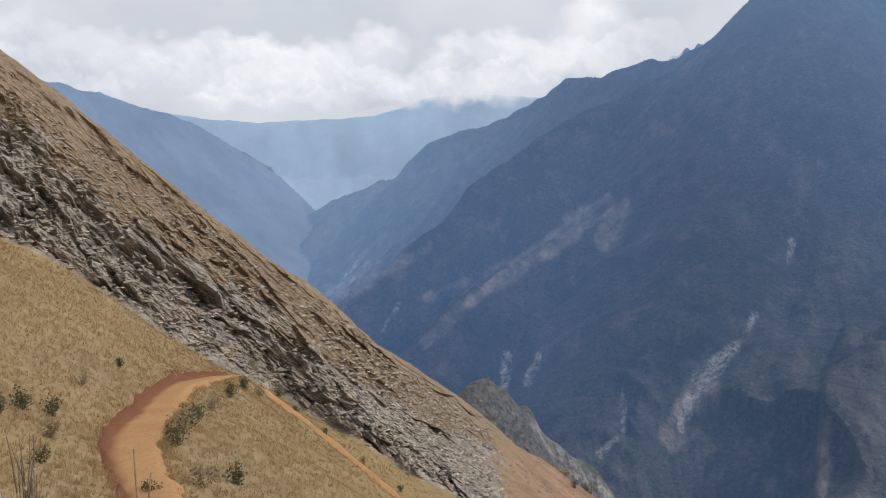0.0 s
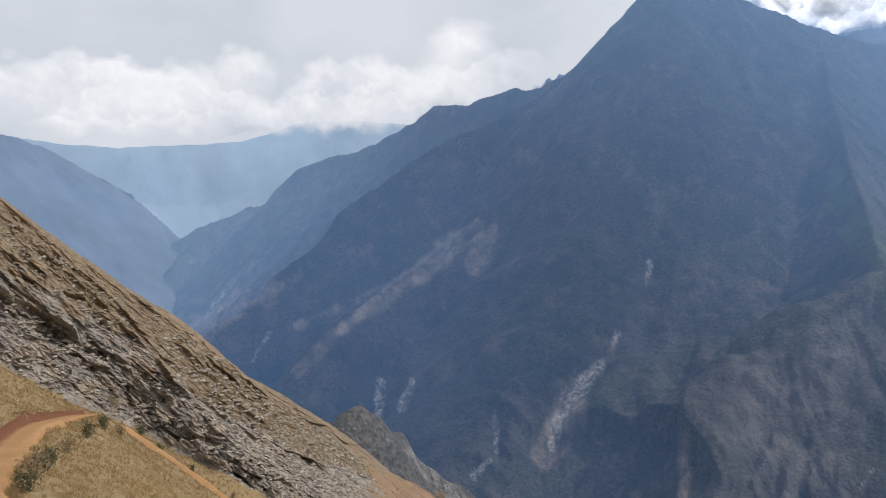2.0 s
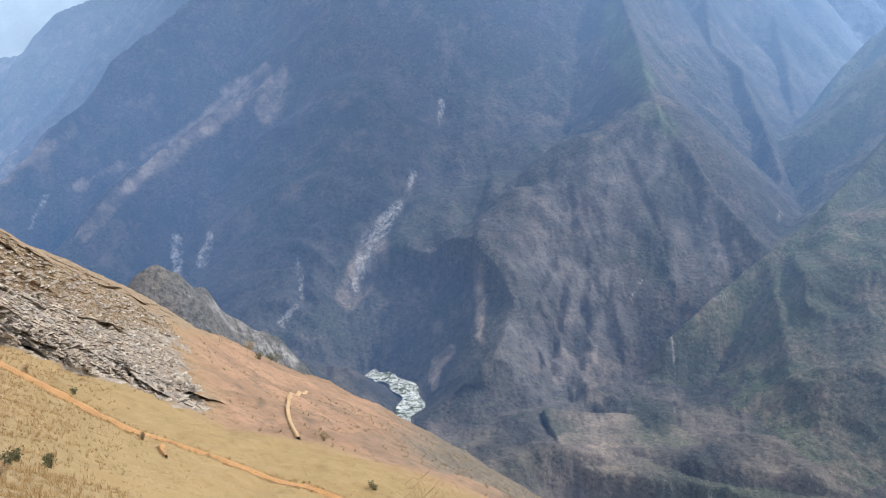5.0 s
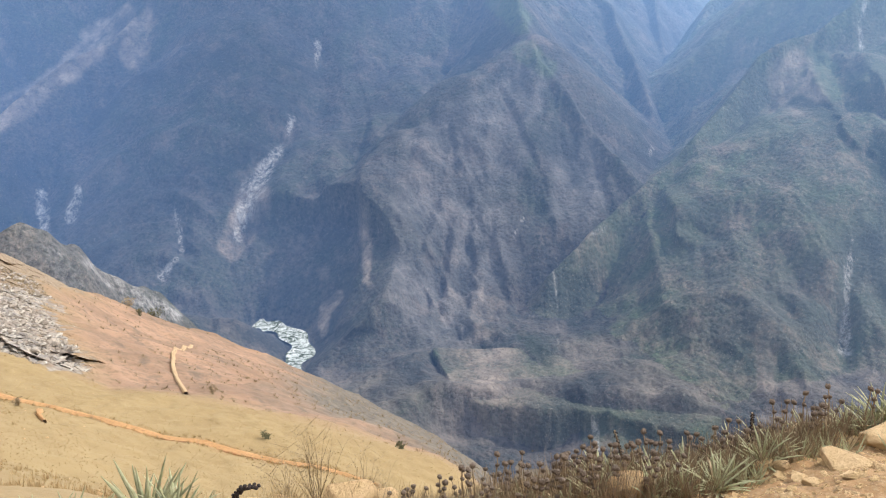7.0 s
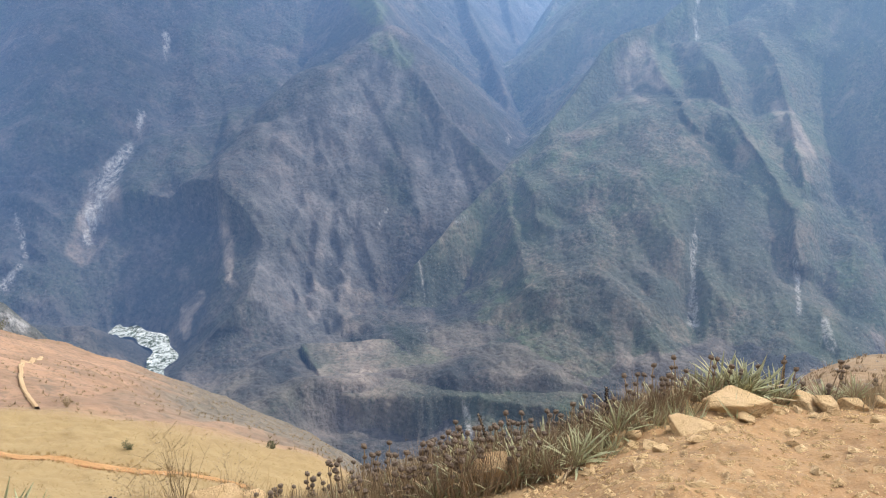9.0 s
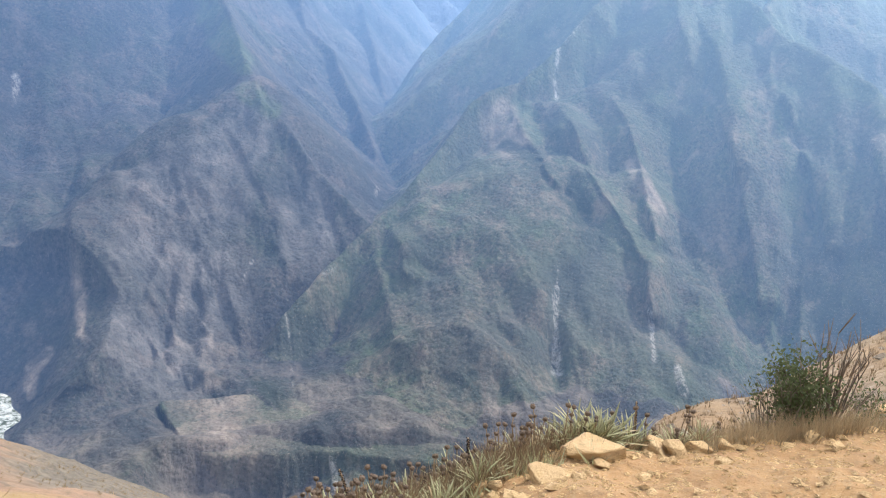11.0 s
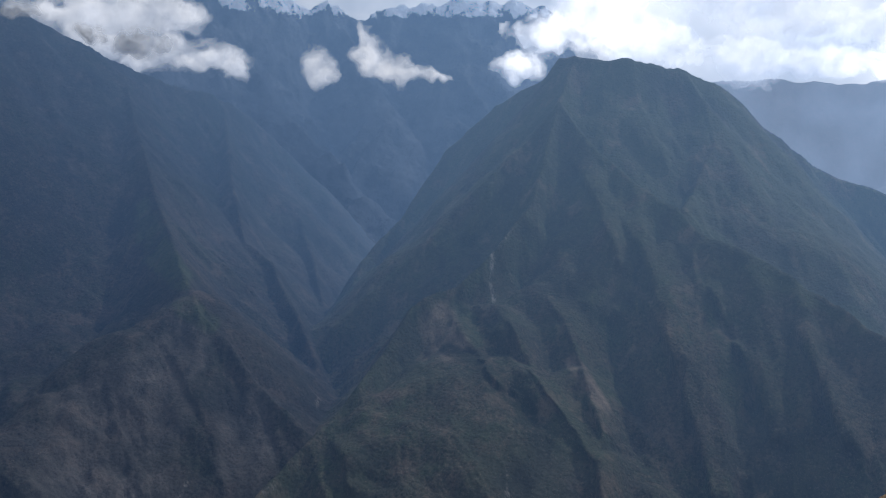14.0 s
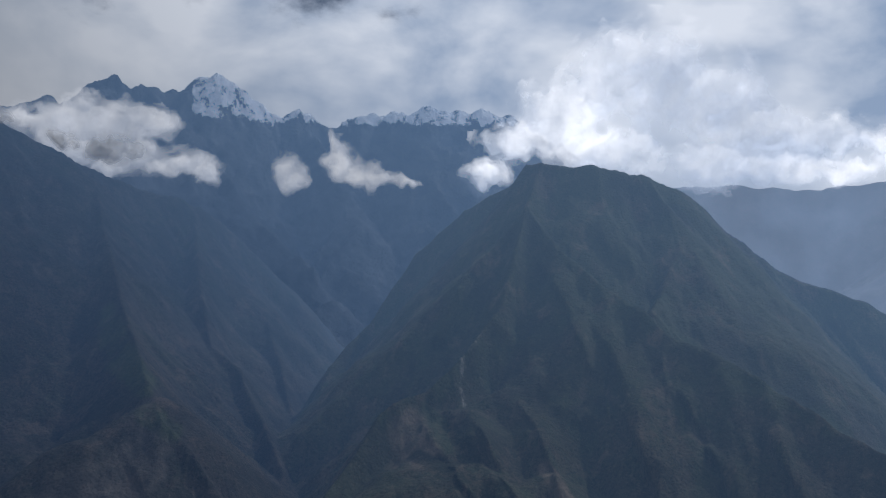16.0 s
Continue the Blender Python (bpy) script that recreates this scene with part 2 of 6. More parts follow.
def wall_material(name, green, slate, brown, fine=1.0):
    """A scrub-covered canyon wall of dark slate, seen from a mile off."""
    k = Mat(name, 0.95)
    haze_glow(k)
    fall = k.scaled(1.0, 1.0, 0.28)
    if fine != 1.0:
        k.co = k.scaled(fine, fine, fine)
    c = k.mix(k.span(k.noise(0.0045, 8, 0.62), 0.40, 0.60), slate, green)
    c = k.mix(k.span(k.noise(0.022, 8, 0.68, fall), 0.42, 0.66), c, brown)
    c = k.mix(k.span(k.noise(0.11, 6, 0.8), 0.45, 0.64, 0.0, 0.85), c, (slate[0] * 0.35, slate[1] * 0.38, slate[2] * 0.4))
    # bushes, dark dot by dot, with bleached ground between them
    clumps = k.span(k.noise(0.016, 5, 0.65), 0.35, 0.6)
    c = k.mix(k.sums("MULTIPLY", clumps, k.span(k.cells(0.13), 0.2, 0.6, 0.6, 0.0)), c, (green[0] * 0.4, green[1] * 0.46, green[2] * 0.4))
    c = k.mix(k.span(k.noise(0.10, 6, 0.75, fall), 0.56, 0.72, 0.0, k.span(k.noise(0.009, 5, 0.6), 0.42, 0.60, 0.05, 0.6)), c, (brown[0] * 1.7, brown[1] * 1.75, brown[2] * 1.8))
    c = k.mix(k.read("green"), c, k.mix(k.span(k.noise(0.05, 6, 0.7), 0.35, 0.65), (0.088, 0.104, 0.060), (0.052, 0.070, 0.046)))
    c = k.mix(k.sums("MULTIPLY", k.read("tan"), k.span(k.noise(0.02, 8, 0.7), 0.36, 0.58, 0.15, 0.9)), c, k.mix(k.span(k.noise(0.03, 7, 0.7, fall), 0.35, 0.65), (0.33, 0.265, 0.205), (0.14, 0.115, 0.095)))
    weathered = k.mix(k.span(k.noise(0.035, 8, 0.7, k.scaled(1.0, 1.0, 0.4)), 0.38, 0.62), (0.165, 0.150, 0.136), (0.075, 0.074, 0.072))
    c = k.mix(k.sums("MULTIPLY", k.read("slate"), k.span(k.noise(0.012, 7, 0.65), 0.35, 0.6, 0.35, 0.9)), c, weathered)
    c = k.mix(k.sums("MULTIPLY", k.read("dark_patch"), k.span(k.noise(0.03, 6, 0.7), 0.3, 0.6, 0.45, 0.9)), c, (0.028, 0.036, 0.024))
    # broad bare and overgrown patches
    c = k.mix(k.span(k.noise(0.0075, 6, 0.6, k.scaled(1.0, 1.0, 0.5)), 0.50, 0.62, 0.0, 0.65), c, (slate[0] * 0.55, slate[1] * 0.6, slate[2] * 0.6))
    c = k.mix(k.span(k.noise(0.011, 7, 0.7, k.scaled(1.2, 1.2, 0.35)), 0.55, 0.68, 0.0, 0.6), c, (brown[0] * 1.5, brown[1] * 1.45, brown[2] * 1.4))
    c = k.mix(k.span(k.noise(0.30, 3, 0.8), 0.57, 0.70, 0.0, 0.55), c, (brown[0] * 1.9, brown[1] * 1.9, brown[2] * 1.9))
    c = k.mix(k.span(k.noise(0.24, 3, 0.8), 0.55, 0.68, 0.0, 0.6), c, (green[0] * 0.4, green[1] * 0.45, green[2] * 0.4))
    # small outcrops and pale slides
    streak = k.noise(0.09, 8, 0.8, k.scaled(1.0, 1.0, 0.3))
    c = k.mix(k.span(streak, 0.61, 0.73, 0.0, 0.6), c, (0.30, 0.275, 0.25))
    pale = k.sums("MULTIPLY", k.read("pale"), k.span(k.noise(0.06, 9, 0.85, k.scaled(1, 1, 0.3)), 0.45, 0.62, 0.0, 0.85))
    c = k.mix(pale, c, (0.44, 0.41, 0.37))
    k.colour(c)
    h = k.sums("ADD", k.sums("MULTIPLY", k.noise(0.028, 9, 0.66), 0.8), k.sums("MULTIPLY", k.cells(0.13), -0.16))
    h = k.sums("ADD", h, k.sums("MULTIPLY", k.noise(0.16, 4, 0.7), 0.12))
    k.bump(h, 1.0, 13.0)
    return k.m


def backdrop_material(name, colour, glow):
    """Ranges so far off only an outline is left; their haze is painted emission."""
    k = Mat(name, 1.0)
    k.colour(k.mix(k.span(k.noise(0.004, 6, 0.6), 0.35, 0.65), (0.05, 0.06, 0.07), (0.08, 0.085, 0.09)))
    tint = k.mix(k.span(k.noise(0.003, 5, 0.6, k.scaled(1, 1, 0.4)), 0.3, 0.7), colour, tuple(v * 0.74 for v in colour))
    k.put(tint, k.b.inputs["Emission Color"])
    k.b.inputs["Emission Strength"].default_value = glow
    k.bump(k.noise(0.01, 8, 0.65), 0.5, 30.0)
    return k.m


def snow_material():
    k = Mat("snow_range", 0.8)
    haze_glow(k, 0.72)
    rock = k.mix(k.span(k.noise(0.008, 8, 0.65), 0.35, 0.65), (0.055, 0.07, 0.095), (0.10, 0.12, 0.15))
    snow = k.mix(k.span(k.noise(0.05, 6, 0.7), 0.4, 0.6), (0.80, 0.82, 0.85), (0.70, 0.74, 0.80))
    lie = k.sums("ADD", k.sums("MULTIPLY", k.read("snow"), 0.85), k.span(k.noise(0.016, 9, 0.78, k.scaled(1, 1, 0.55)), 0.3, 0.7, -0.75, 0.6))
    k.colour(k.mix(k.span(lie, 0.56, 0.68), rock, snow))
    k.bump(k.noise(0.02, 9, 0.7), 1.0, 25.0)
    return k.m


M_HILL = hill_material()
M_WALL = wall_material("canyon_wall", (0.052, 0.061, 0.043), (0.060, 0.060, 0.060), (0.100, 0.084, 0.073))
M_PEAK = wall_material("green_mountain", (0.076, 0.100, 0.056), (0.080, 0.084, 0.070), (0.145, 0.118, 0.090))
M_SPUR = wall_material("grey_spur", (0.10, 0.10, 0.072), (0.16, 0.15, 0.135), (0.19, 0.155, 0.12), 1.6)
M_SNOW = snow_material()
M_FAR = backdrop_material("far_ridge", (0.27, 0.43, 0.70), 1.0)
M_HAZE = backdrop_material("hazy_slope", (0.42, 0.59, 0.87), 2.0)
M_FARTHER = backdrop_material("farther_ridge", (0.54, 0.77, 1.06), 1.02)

def sheet(name, verts, faces, material, attributes=None, smooth=True):
    me = bpy.data.meshes.new(name)
    me.vertices.add(len(verts))
    me.vertices.foreach_set("co", np.asarray(verts, np.float32).ravel())
    faces = np.asarray(faces, np.int32)
    k = faces.shape[1]
    me.loops.add(faces.size)
    me.loops.foreach_set("vertex_index", faces.ravel())
    me.polygons.add(len(faces))
    me.polygons.foreach_set("loop_start", np.arange(0, faces.size, k, dtype=np.int32))
    me.polygons.foreach_set("use_smooth", np.full(len(faces), smooth))
    for key, values in (attributes or {}).items():
        me.attributes.new(key, "FLOAT", "POINT").data.foreach_set("value", np.asarray(values, np.float32))
    me.update(calc_edges=True)
    me.validate()
    me.materials.append(material)
    return new(name, me)


def grid_faces(rows, cols):
    i = np.arange((rows - 1) * cols).reshape(rows - 1, cols)[:, :-1].ravel()
    return np.stack([i, i + 1, i + cols + 1, i + cols], 1)


# ---------- the hillside on this side of the canyon: break lines of (azimuth, distance, elevation) ----------
RIM = [(-180, 4, -12), (-60, 4.5, -28), (-34, 4.4, -34), (20, 4.4, -35.5), (33, 4.4, -36.5), (45, 4.4, -34.4), (52, 4.6, -32.8),
       (58, 5.0, -29.7), (62, 5.2, -28.4), (65, 5.3, -28.0), (71, 5.8, -26.6), (77, 6.3, -24.6), (83, 6.8, -22.4), (110, 6, -16), (180, 4, -12)]
MID = [(-180, 25, 22), (-90, 25, 10), (-50, 25, -10), (-34, 25, -20), (-28, 25, -23), (-18, 30, -23.5), (-10, 34, -24.5), (0, 36, -29),
       (10, 34, -34), (20, 32, -37), (30, 30, -40), (60, 24, -42), (66, 12, -30), (72, 13, -27.5), (82, 14, -22), (95, 14, -15), (180, 25, 22)]
BENCH = [(-180, 45, 26), (-90, 45, 18), (-50, 45, 0), (-34, 40, -12), (-28, 43, -15), (-22, 46, -17), (-18, 60, -15.2), (-14, 76, -14.2),
         (-12, 80, -15.6), (-10.3, 78, -16.9), (-7.3, 72, -19.3), (-4.9, 67, -21.2), (0, 57, -24.8), (4.6, 52, -27.1), (9.9, 48, -29.6),
         (15.8, 45, -31.6), (20.4, 43, -32.9), (30, 42, -36), (60, 40, -42), (66, 18, -26), (69.6, 19, -24), (72.6, 20, -23.2),
         (77.4, 22, -19.3), (81.5, 24, -16.2), (90, 26, -9), (180, 45, 26)]
FOOT = [(-180, 85, 28), (-90, 85, 20), (-50, 85, 6), (-34, 80, -1), (-28, 85, -4.6), (-24, 85, -7.2), (-20.7, 85, -9.6), (-18.3, 85, -11.5),
        (-15.5, 84, -13.3), (-11.8, 88, -15.2), (-8.8, 84, -17.2), (-5.7, 78, -18.9), (-2.6, 74, -20.9), (0.6, 70, -22.4), (6.7, 60, -26),
        (14.2, 55, -28.1), (22.3, 50, -31.1), (31, 48, -33.3), (45, 60, -42), (62, 55, -42), (70, 30, -32), (82, 34, -24), (95, 40, -10), (180, 85, 28)]
CREST = [(-180, 400, 30), (-90, 350, 24), (-50, 150, 16), (-36, 112, 12), (-27.4, 112, 6.7), (-24.1, 110, 4.1), (-20, 108, 0.5),
         (-14.5, 108, -4.3), (-8.7, 108, -8.6), (-4.9, 108, -12.1), (0.6, 112, -15.5), (5.8, 130, -19.5), (10.1, 150, -22),
         (12.6, 160, -23.1), (17.7, 180, -25.5), (21.2, 200, -27.4), (24, 215, -28.9), (30, 200, -31.8), (45, 120, -42), (70, 120, -42),
         (90, 120, -36), (120, 300, 15), (180, 400, 30)]


def line(knots, az):
    k = np.array(knots, float)
    r, el = np.interp(az, k[:, 0], k[:, 1]), np.interp(az, k[:, 0], k[:, 2])
    return r, r * np.tan(np.radians(el))


def hill_profile(az):
    """The break points (r, z) of the hillside along each azimuth, as two arrays of shape (lines, n)."""
    rim, rz = line(RIM, az)
    mid, mz = line(MID, az)
    bench, bz = line(BENCH, az)
    foot, fz = line(FOOT, az)
    crest, cz = line(CREST, az)
    back = crest + np.maximum(cz + 640, 10) / 0.85
    r = np.stack([0 * az, 0 * az + 1.5, rim, rim + 1.4, mid, bench, foot, crest, crest + 12, back, back + 400])
    z = np.stack([0 * az - 1.6, 0 * az - 1.65, rz, rz - 1.1, mz, bz, fz, cz, cz - 6, 0 * az - 640, 0 * az - 660])
    return r, z


def hill_base(az, r):
    """Height of the smooth hillside at azimuths az (n,) and distances r (m, n)."""
    pr, pz = hill_profile(az)
    out = np.empty(r.shape)
    for j in range(len(az)):
        out[:, j] = np.interp(r[:, j], pr[:, j], pz[:, j])
    return out


def soften(z, rows, cols):
    for _ in range(cols):
        z[:, 1:-1] = 0.25 * z[:, :-2] + 0.5 * z[:, 1:-1] + 0.25 * z[:, 2:]
    for _ in range(rows):
        z[1:-1] = 0.25 * z[:-2] + 0.5 * z[1:-1] + 0.25 * z[2:]
    return z


def blocks(x, y, seed):
    """Broken cells: a height for each cell, and the tilt across it."""
    ix, iy = np.floor(x), np.floor(y)
    best, height = np.full(x.shape, 9.0), np.zeros(x.shape)
    for ox in (-1, 0, 1):
        for oy in (-1, 0, 1):
            cx, cy = ix + ox, iy + oy
            px, py = cx + lattice(cx, cy, seed), cy + lattice(cx, cy, seed + 7)
            d = (x - px) ** 2 + (y - py) ** 2
            h = lattice(cx, cy, seed + 13) + (x - px) * (lattice(cx, cy, seed + 19) - 0.5) + (y - py) * (lattice(cx, cy, seed + 23) - 0.5)
            height = np.where(d < best, h, height)
            best = np.minimum(best, d)
    return height


az_h = np.concatenate([np.arange(-180, -36, 4.0), np.arange(-36, 92, 0.16), np.arange(92, 180.1, 4.0)])
u = np.linspace(0, 1, 560)
pr, pz = hill_profile(az_h)
stops = np.array([0, 0.01, 0.17, 0.21, 0.28, 0.40, 0.50, 0.93, 0.95, 0.99, 1.0])
r_h = np.stack([np.interp(u, stops, pr[:, j]) for j in range(len(az_h))], 1)
z_h = soften(hill_base(az_h, r_h), 5, 14)
A_H = np.broadcast_to(az_h, r_h.shape)
x_h, y_h = r_h * np.sin(np.radians(A_H)), r_h * np.cos(np.radians(A_H))
foot_r, crest_r, rim_r = pr[6], pr[7], pr[2]
climb = (r_h - foot_r) / (crest_r - foot_r)
inside = step(-36.5, -35, A_H) * (1 - step(88, 91, A_H))
# how much of the spur's face is bare rock: most at its foot and towards the left
rock = step(-0.03, 0.05, climb) * (1 - step(1.1, 1.3, climb)) * (1 - step(1.5, 8.0, A_H + 6 * (fbm(x_h / 9, y_h / 9, 5) - 0.5)))
turf = step(0.22, 0.66, climb - np.interp(az_h, [-36, -28, -15, -5, 5], [0.14, 0.14, 0.06, 0.02, 0.0]) + 0.5 * (fbm(A_H / 3.0, climb * 5, 33, 4) - 0.5))
orange = step(-0.02, 0.06, climb) * (1 - rock) * step(0, 4, A_H) * (1 - step(60, 62, A_H))
gold = step(-12, 2, A_H) * (1 - step(60, 64, A_H)) * step(8, 30, r_h)
soil = (1 - step(-0.35, -0.05, r_h - rim_r + 0.5 * (fbm(x_h / 0.5, y_h / 0.5, 3) - 0.5))) * step(46, 52, A_H + 5 * (fbm(x_h, y_h, 9) - 0.5))
soil = np.maximum(soil, 0.45 * step(64, 70, A_H) * step(7, 9, r_h) * (1 - step(30, 40, r_h)) * step(0.45, 0.6, fbm(x_h / 3, y_h / 3, 31)))
# broken slabs lie along the bedding, which dips to the right with the crest
orange = np.maximum(orange, step(63, 66, A_H) * (1 - step(88, 95, A_H)) * step(8, 10, r_h) * (1 - step(60, 90, r_h)))
gold = gold * (1 - step(63, 66, A_H))
earth = step(63, 66, A_H) * (1 - step(88, 95, A_H)) * step(7.5, 9, r_h) * (1 - step(60, 90, r_h))
rock, turf = np.maximum(rock, 0.75 * earth), np.maximum(turf, 1.2 * earth)
scrubby = 0.9 * step(16, 23, A_H + 8 * (fbm(x_h / 9, y_h / 9, 57) - 0.5)) * step(0.0, 0.14, climb + 0.16 * (fbm(x_h / 5, y_h / 5, 59) - 0.5)) * (1 - step(60, 62, A_H))
scrubby = np.maximum(scrubby, earth * step(0.12, 0.40, fbm(x_h / 2.2, y_h / 2.2, 58)))
bed = climb * 30 + A_H * 0.15
lie = A_H * 1.9
face = rock * (1 - earth) * inside * step(0.0, 0.06, climb) * (1 - step(0.9, 1.0, climb))
bare = face * (1 - 0.5 * turf)
bulge = (fbm(lie / 9, bed / 7, 61, 3) - 0.5) * 5.0
twist = (fbm(lie / 6, bed / 6, 69, 3) - 0.5) * 5
rugged = 0.35 + 1.1 * step(0.35, 0.65, fbm(lie / 11, bed / 8, 63, 3))
slab = ((blocks((lie + twist) / 3.0 + bed * 0.10, (bed + twist) / 2.6, 71) - 0.5) * 2.0 + (blocks((lie + twist) / 1.1, (bed - twist) / 0.9, 73) - 0.5) * 0.9) * rugged
slab = slab + (blocks(lie / 0.45, bed / 0.4, 77) - 0.5) * 0.45
hollow = step(0.58, 0.75, fbm(lie / 7, bed / 4, 67, 3)) * 2.6
out = face * bulge * 0.4 + bare * (slab * 1.1 - 0.8 * hollow)
away = r_h - out * 0.8
z_h = z_h + out * 0.35
# hummocks and turf
z_h += inside * step(6, 20, r_h) * (1 - face) * (1 - 0.75 * earth) * ((fbm(x_h / 7, y_h / 7, 81) - 0.5) * 1.0 + (fbm(x_h / 1.1, y_h / 1.1, 83, 3) - 0.5) * 0.35) * (1 - step(1.2, 2, climb))
z_h += inside * orange * (1 - earth) * (ridged(x_h / 16, y_h / 16, 85) - 0.5) * 2.2
z_h += inside * (1 - step(5, 9, r_h)) * ((fbm(x_h / 0.6, y_h / 0.6, 87, 5) - 0.5) * 0.20 + (fbm(x_h / 0.08, y_h / 0.08, 89, 3) - 0.5) * 0.035) * step(1.0, 2.0, r_h)
x_h, y_h = away * np.sin(np.radians(A_H)), away * np.cos(np.radians(A_H))


def hill_z(az, r):
    """Height of the finished ground at one azimuth and distance."""
    j = int(np.clip(np.searchsorted(az_h, az), 1, len(az_h) - 1))
    f = (az - az_h[j - 1]) / (az_h[j] - az_h[j - 1])
    return float(np.interp(r, r_h[:, j - 1], z_h[:, j - 1]) * (1 - f) + np.interp(r, r_h[:, j], z_h[:, j]) * f)


def on_hill(az, r, sink=0.0):
    return Vector((r * math.sin(radians(az)), r * math.cos(radians(az)), hill_z(az, r) - sink))


# ---------- the footpaths: (azimuth, distance, half width) ----------
PATHS = {
    "upper": [(-19.0, 28, 0.85), (-19.8, 34, 0.9), (-20.9, 41, 1.0), (-20.7, 46, 1.0), (-19.6, 53, 0.95), (-17.8, 63, 0.9), (-15.8, 73, 0.85), (-14.2, 79, 0.7)],
    "lower": [(-13.2, 81, 0.55), (-12.2, 80.5, 0.6), (-10.3, 78, 0.48), (-7.3, 72, 0.42), (-4.9, 67, 0.38), (-2.5, 62, 0.34), (0, 57, 0.3), (4.6, 52, 0.26), (9.9, 48, 0.22), (15.8, 45, 0.19), (20.4, 43, 0.17), (25, 42, 0.15)],
    "thin": [(11.6, 60, 0.15), (11.0, 72, 0.18), (11.1, 86, 0.2), (11.7, 97, 0.22), (12.4, 108, 0.22)],
    "link": [(2.2, 51.5, 0.10), (2.0, 49.5, 0.10), (2.3, 47.5, 0.08)],
}


def smooth_line(points, steps):
    """A Catmull-Rom line through rows of numbers."""
    p = [np.array(q, float) for q in points]
    p = [2 * p[0] - p[1]] + p + [2 * p[-1] - p[-2]]
    out = []
    for a, b, c, d in zip(p[:-3], p[1:-2], p[2:-1], p[3:]):
        for s in np.linspace(0, 1, steps, endpoint=False):
            out.append(0.5 * (2 * b + (c - a) * s + (2 * a - 5 * b + 4 * c - d) * s * s + (3 * b - a - 3 * c + d) * s ** 3))
    return out + [p[-2]]


def path_lines():
    lines = {}
    for key, pts in PATHS.items():
        rows = smooth_line(pts, 14)
        lines[key] = [(r * math.sin(radians(a)), r * math.cos(radians(a)), hill_z(a, r), w) for a, r, w in rows]
        z = np.array([q[2] for q in lines[key]])
        for _ in range(12):
            z[1:-1] = 0.25 * z[:-2] + 0.5 * z[1:-1] + 0.25 * z[2:]
        lines[key] = [(q[0], q[1], float(h), q[3]) for q, h in zip(lines[key], z)]
    return lines


LINES = path_lines()
z_old = z_h.copy()


def old_z(x, y):
    a, r = math.degrees(math.atan2(x, y)), math.hypot(x, y)
    j = int(np.clip(np.searchsorted(az_h, a), 1, len(az_h) - 1))
    return float(np.interp(r, r_h[:, j], z_old[:, j]))


# bed the paths into the slope
near_path = np.full(x_h.shape, 99.0)
for key in ("upper", "lower"):
    for x, y, z, w in LINES[key]:
        a = math.degrees(math.atan2(x, y))
        j0, j1 = np.searchsorted(az_h, (a - 7, a + 7))
        d = np.hypot(x_h[:, j0:j1] - x, y_h[:, j0:j1] - y)
        blend = 1 - step(w * 1.25, w * 1.5, d)
        part_z = z_h[:, j0:j1]
        part_z[:] = part_z * (1 - blend) + np.minimum(part_z, z - 0.15) * blend
        near_path[:, j0:j1] = np.minimum(near_path[:, j0:j1], d - w)
verge = (1 - step(0.1, 0.6, near_path)) * 0.6
soil = np.maximum(soil, verge)
ground = sheet("ground", np.stack([x_h, y_h, z_h], -1).reshape(-1, 3), grid_faces(*r_h.shape)[:, ::-1], M_HILL,
               {"rock": rock.ravel(), "turf": turf.ravel(), "orange": orange.ravel(), "gold": gold.ravel(), "soil": soil.ravel(), "scrubby": scrubby.ravel()}, True)
flat = np.zeros(len(ground.data.polygons), bool)
flat[:] = bare.ravel()[grid_faces(*r_h.shape)[:, 0]] < 0.25
ground.data.polygons.foreach_set("use_smooth", flat)
tagged(ground, "steep dry grass hillside with a broken rocky spur", "hillside", kind="structure")


def path_material(name="orange_earth_path", a=(0.42, 0.225, 0.09), b=(0.50, 0.28, 0.12), worn=(0.34, 0.18, 0.08)):
    k = Mat(name, 0.95)
    c = k.mix(k.span(k.noise(0.5, 7, 0.65), 0.35, 0.65), a, b)
    c = k.mix(k.span(k.noise(5, 5, 0.7), 0.5, 0.7), c, worn)
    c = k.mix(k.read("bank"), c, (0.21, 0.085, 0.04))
    k.colour(c)
    k.bump(k.noise(6, 6, 0.7), 0.6, 0.08)
    return k.m


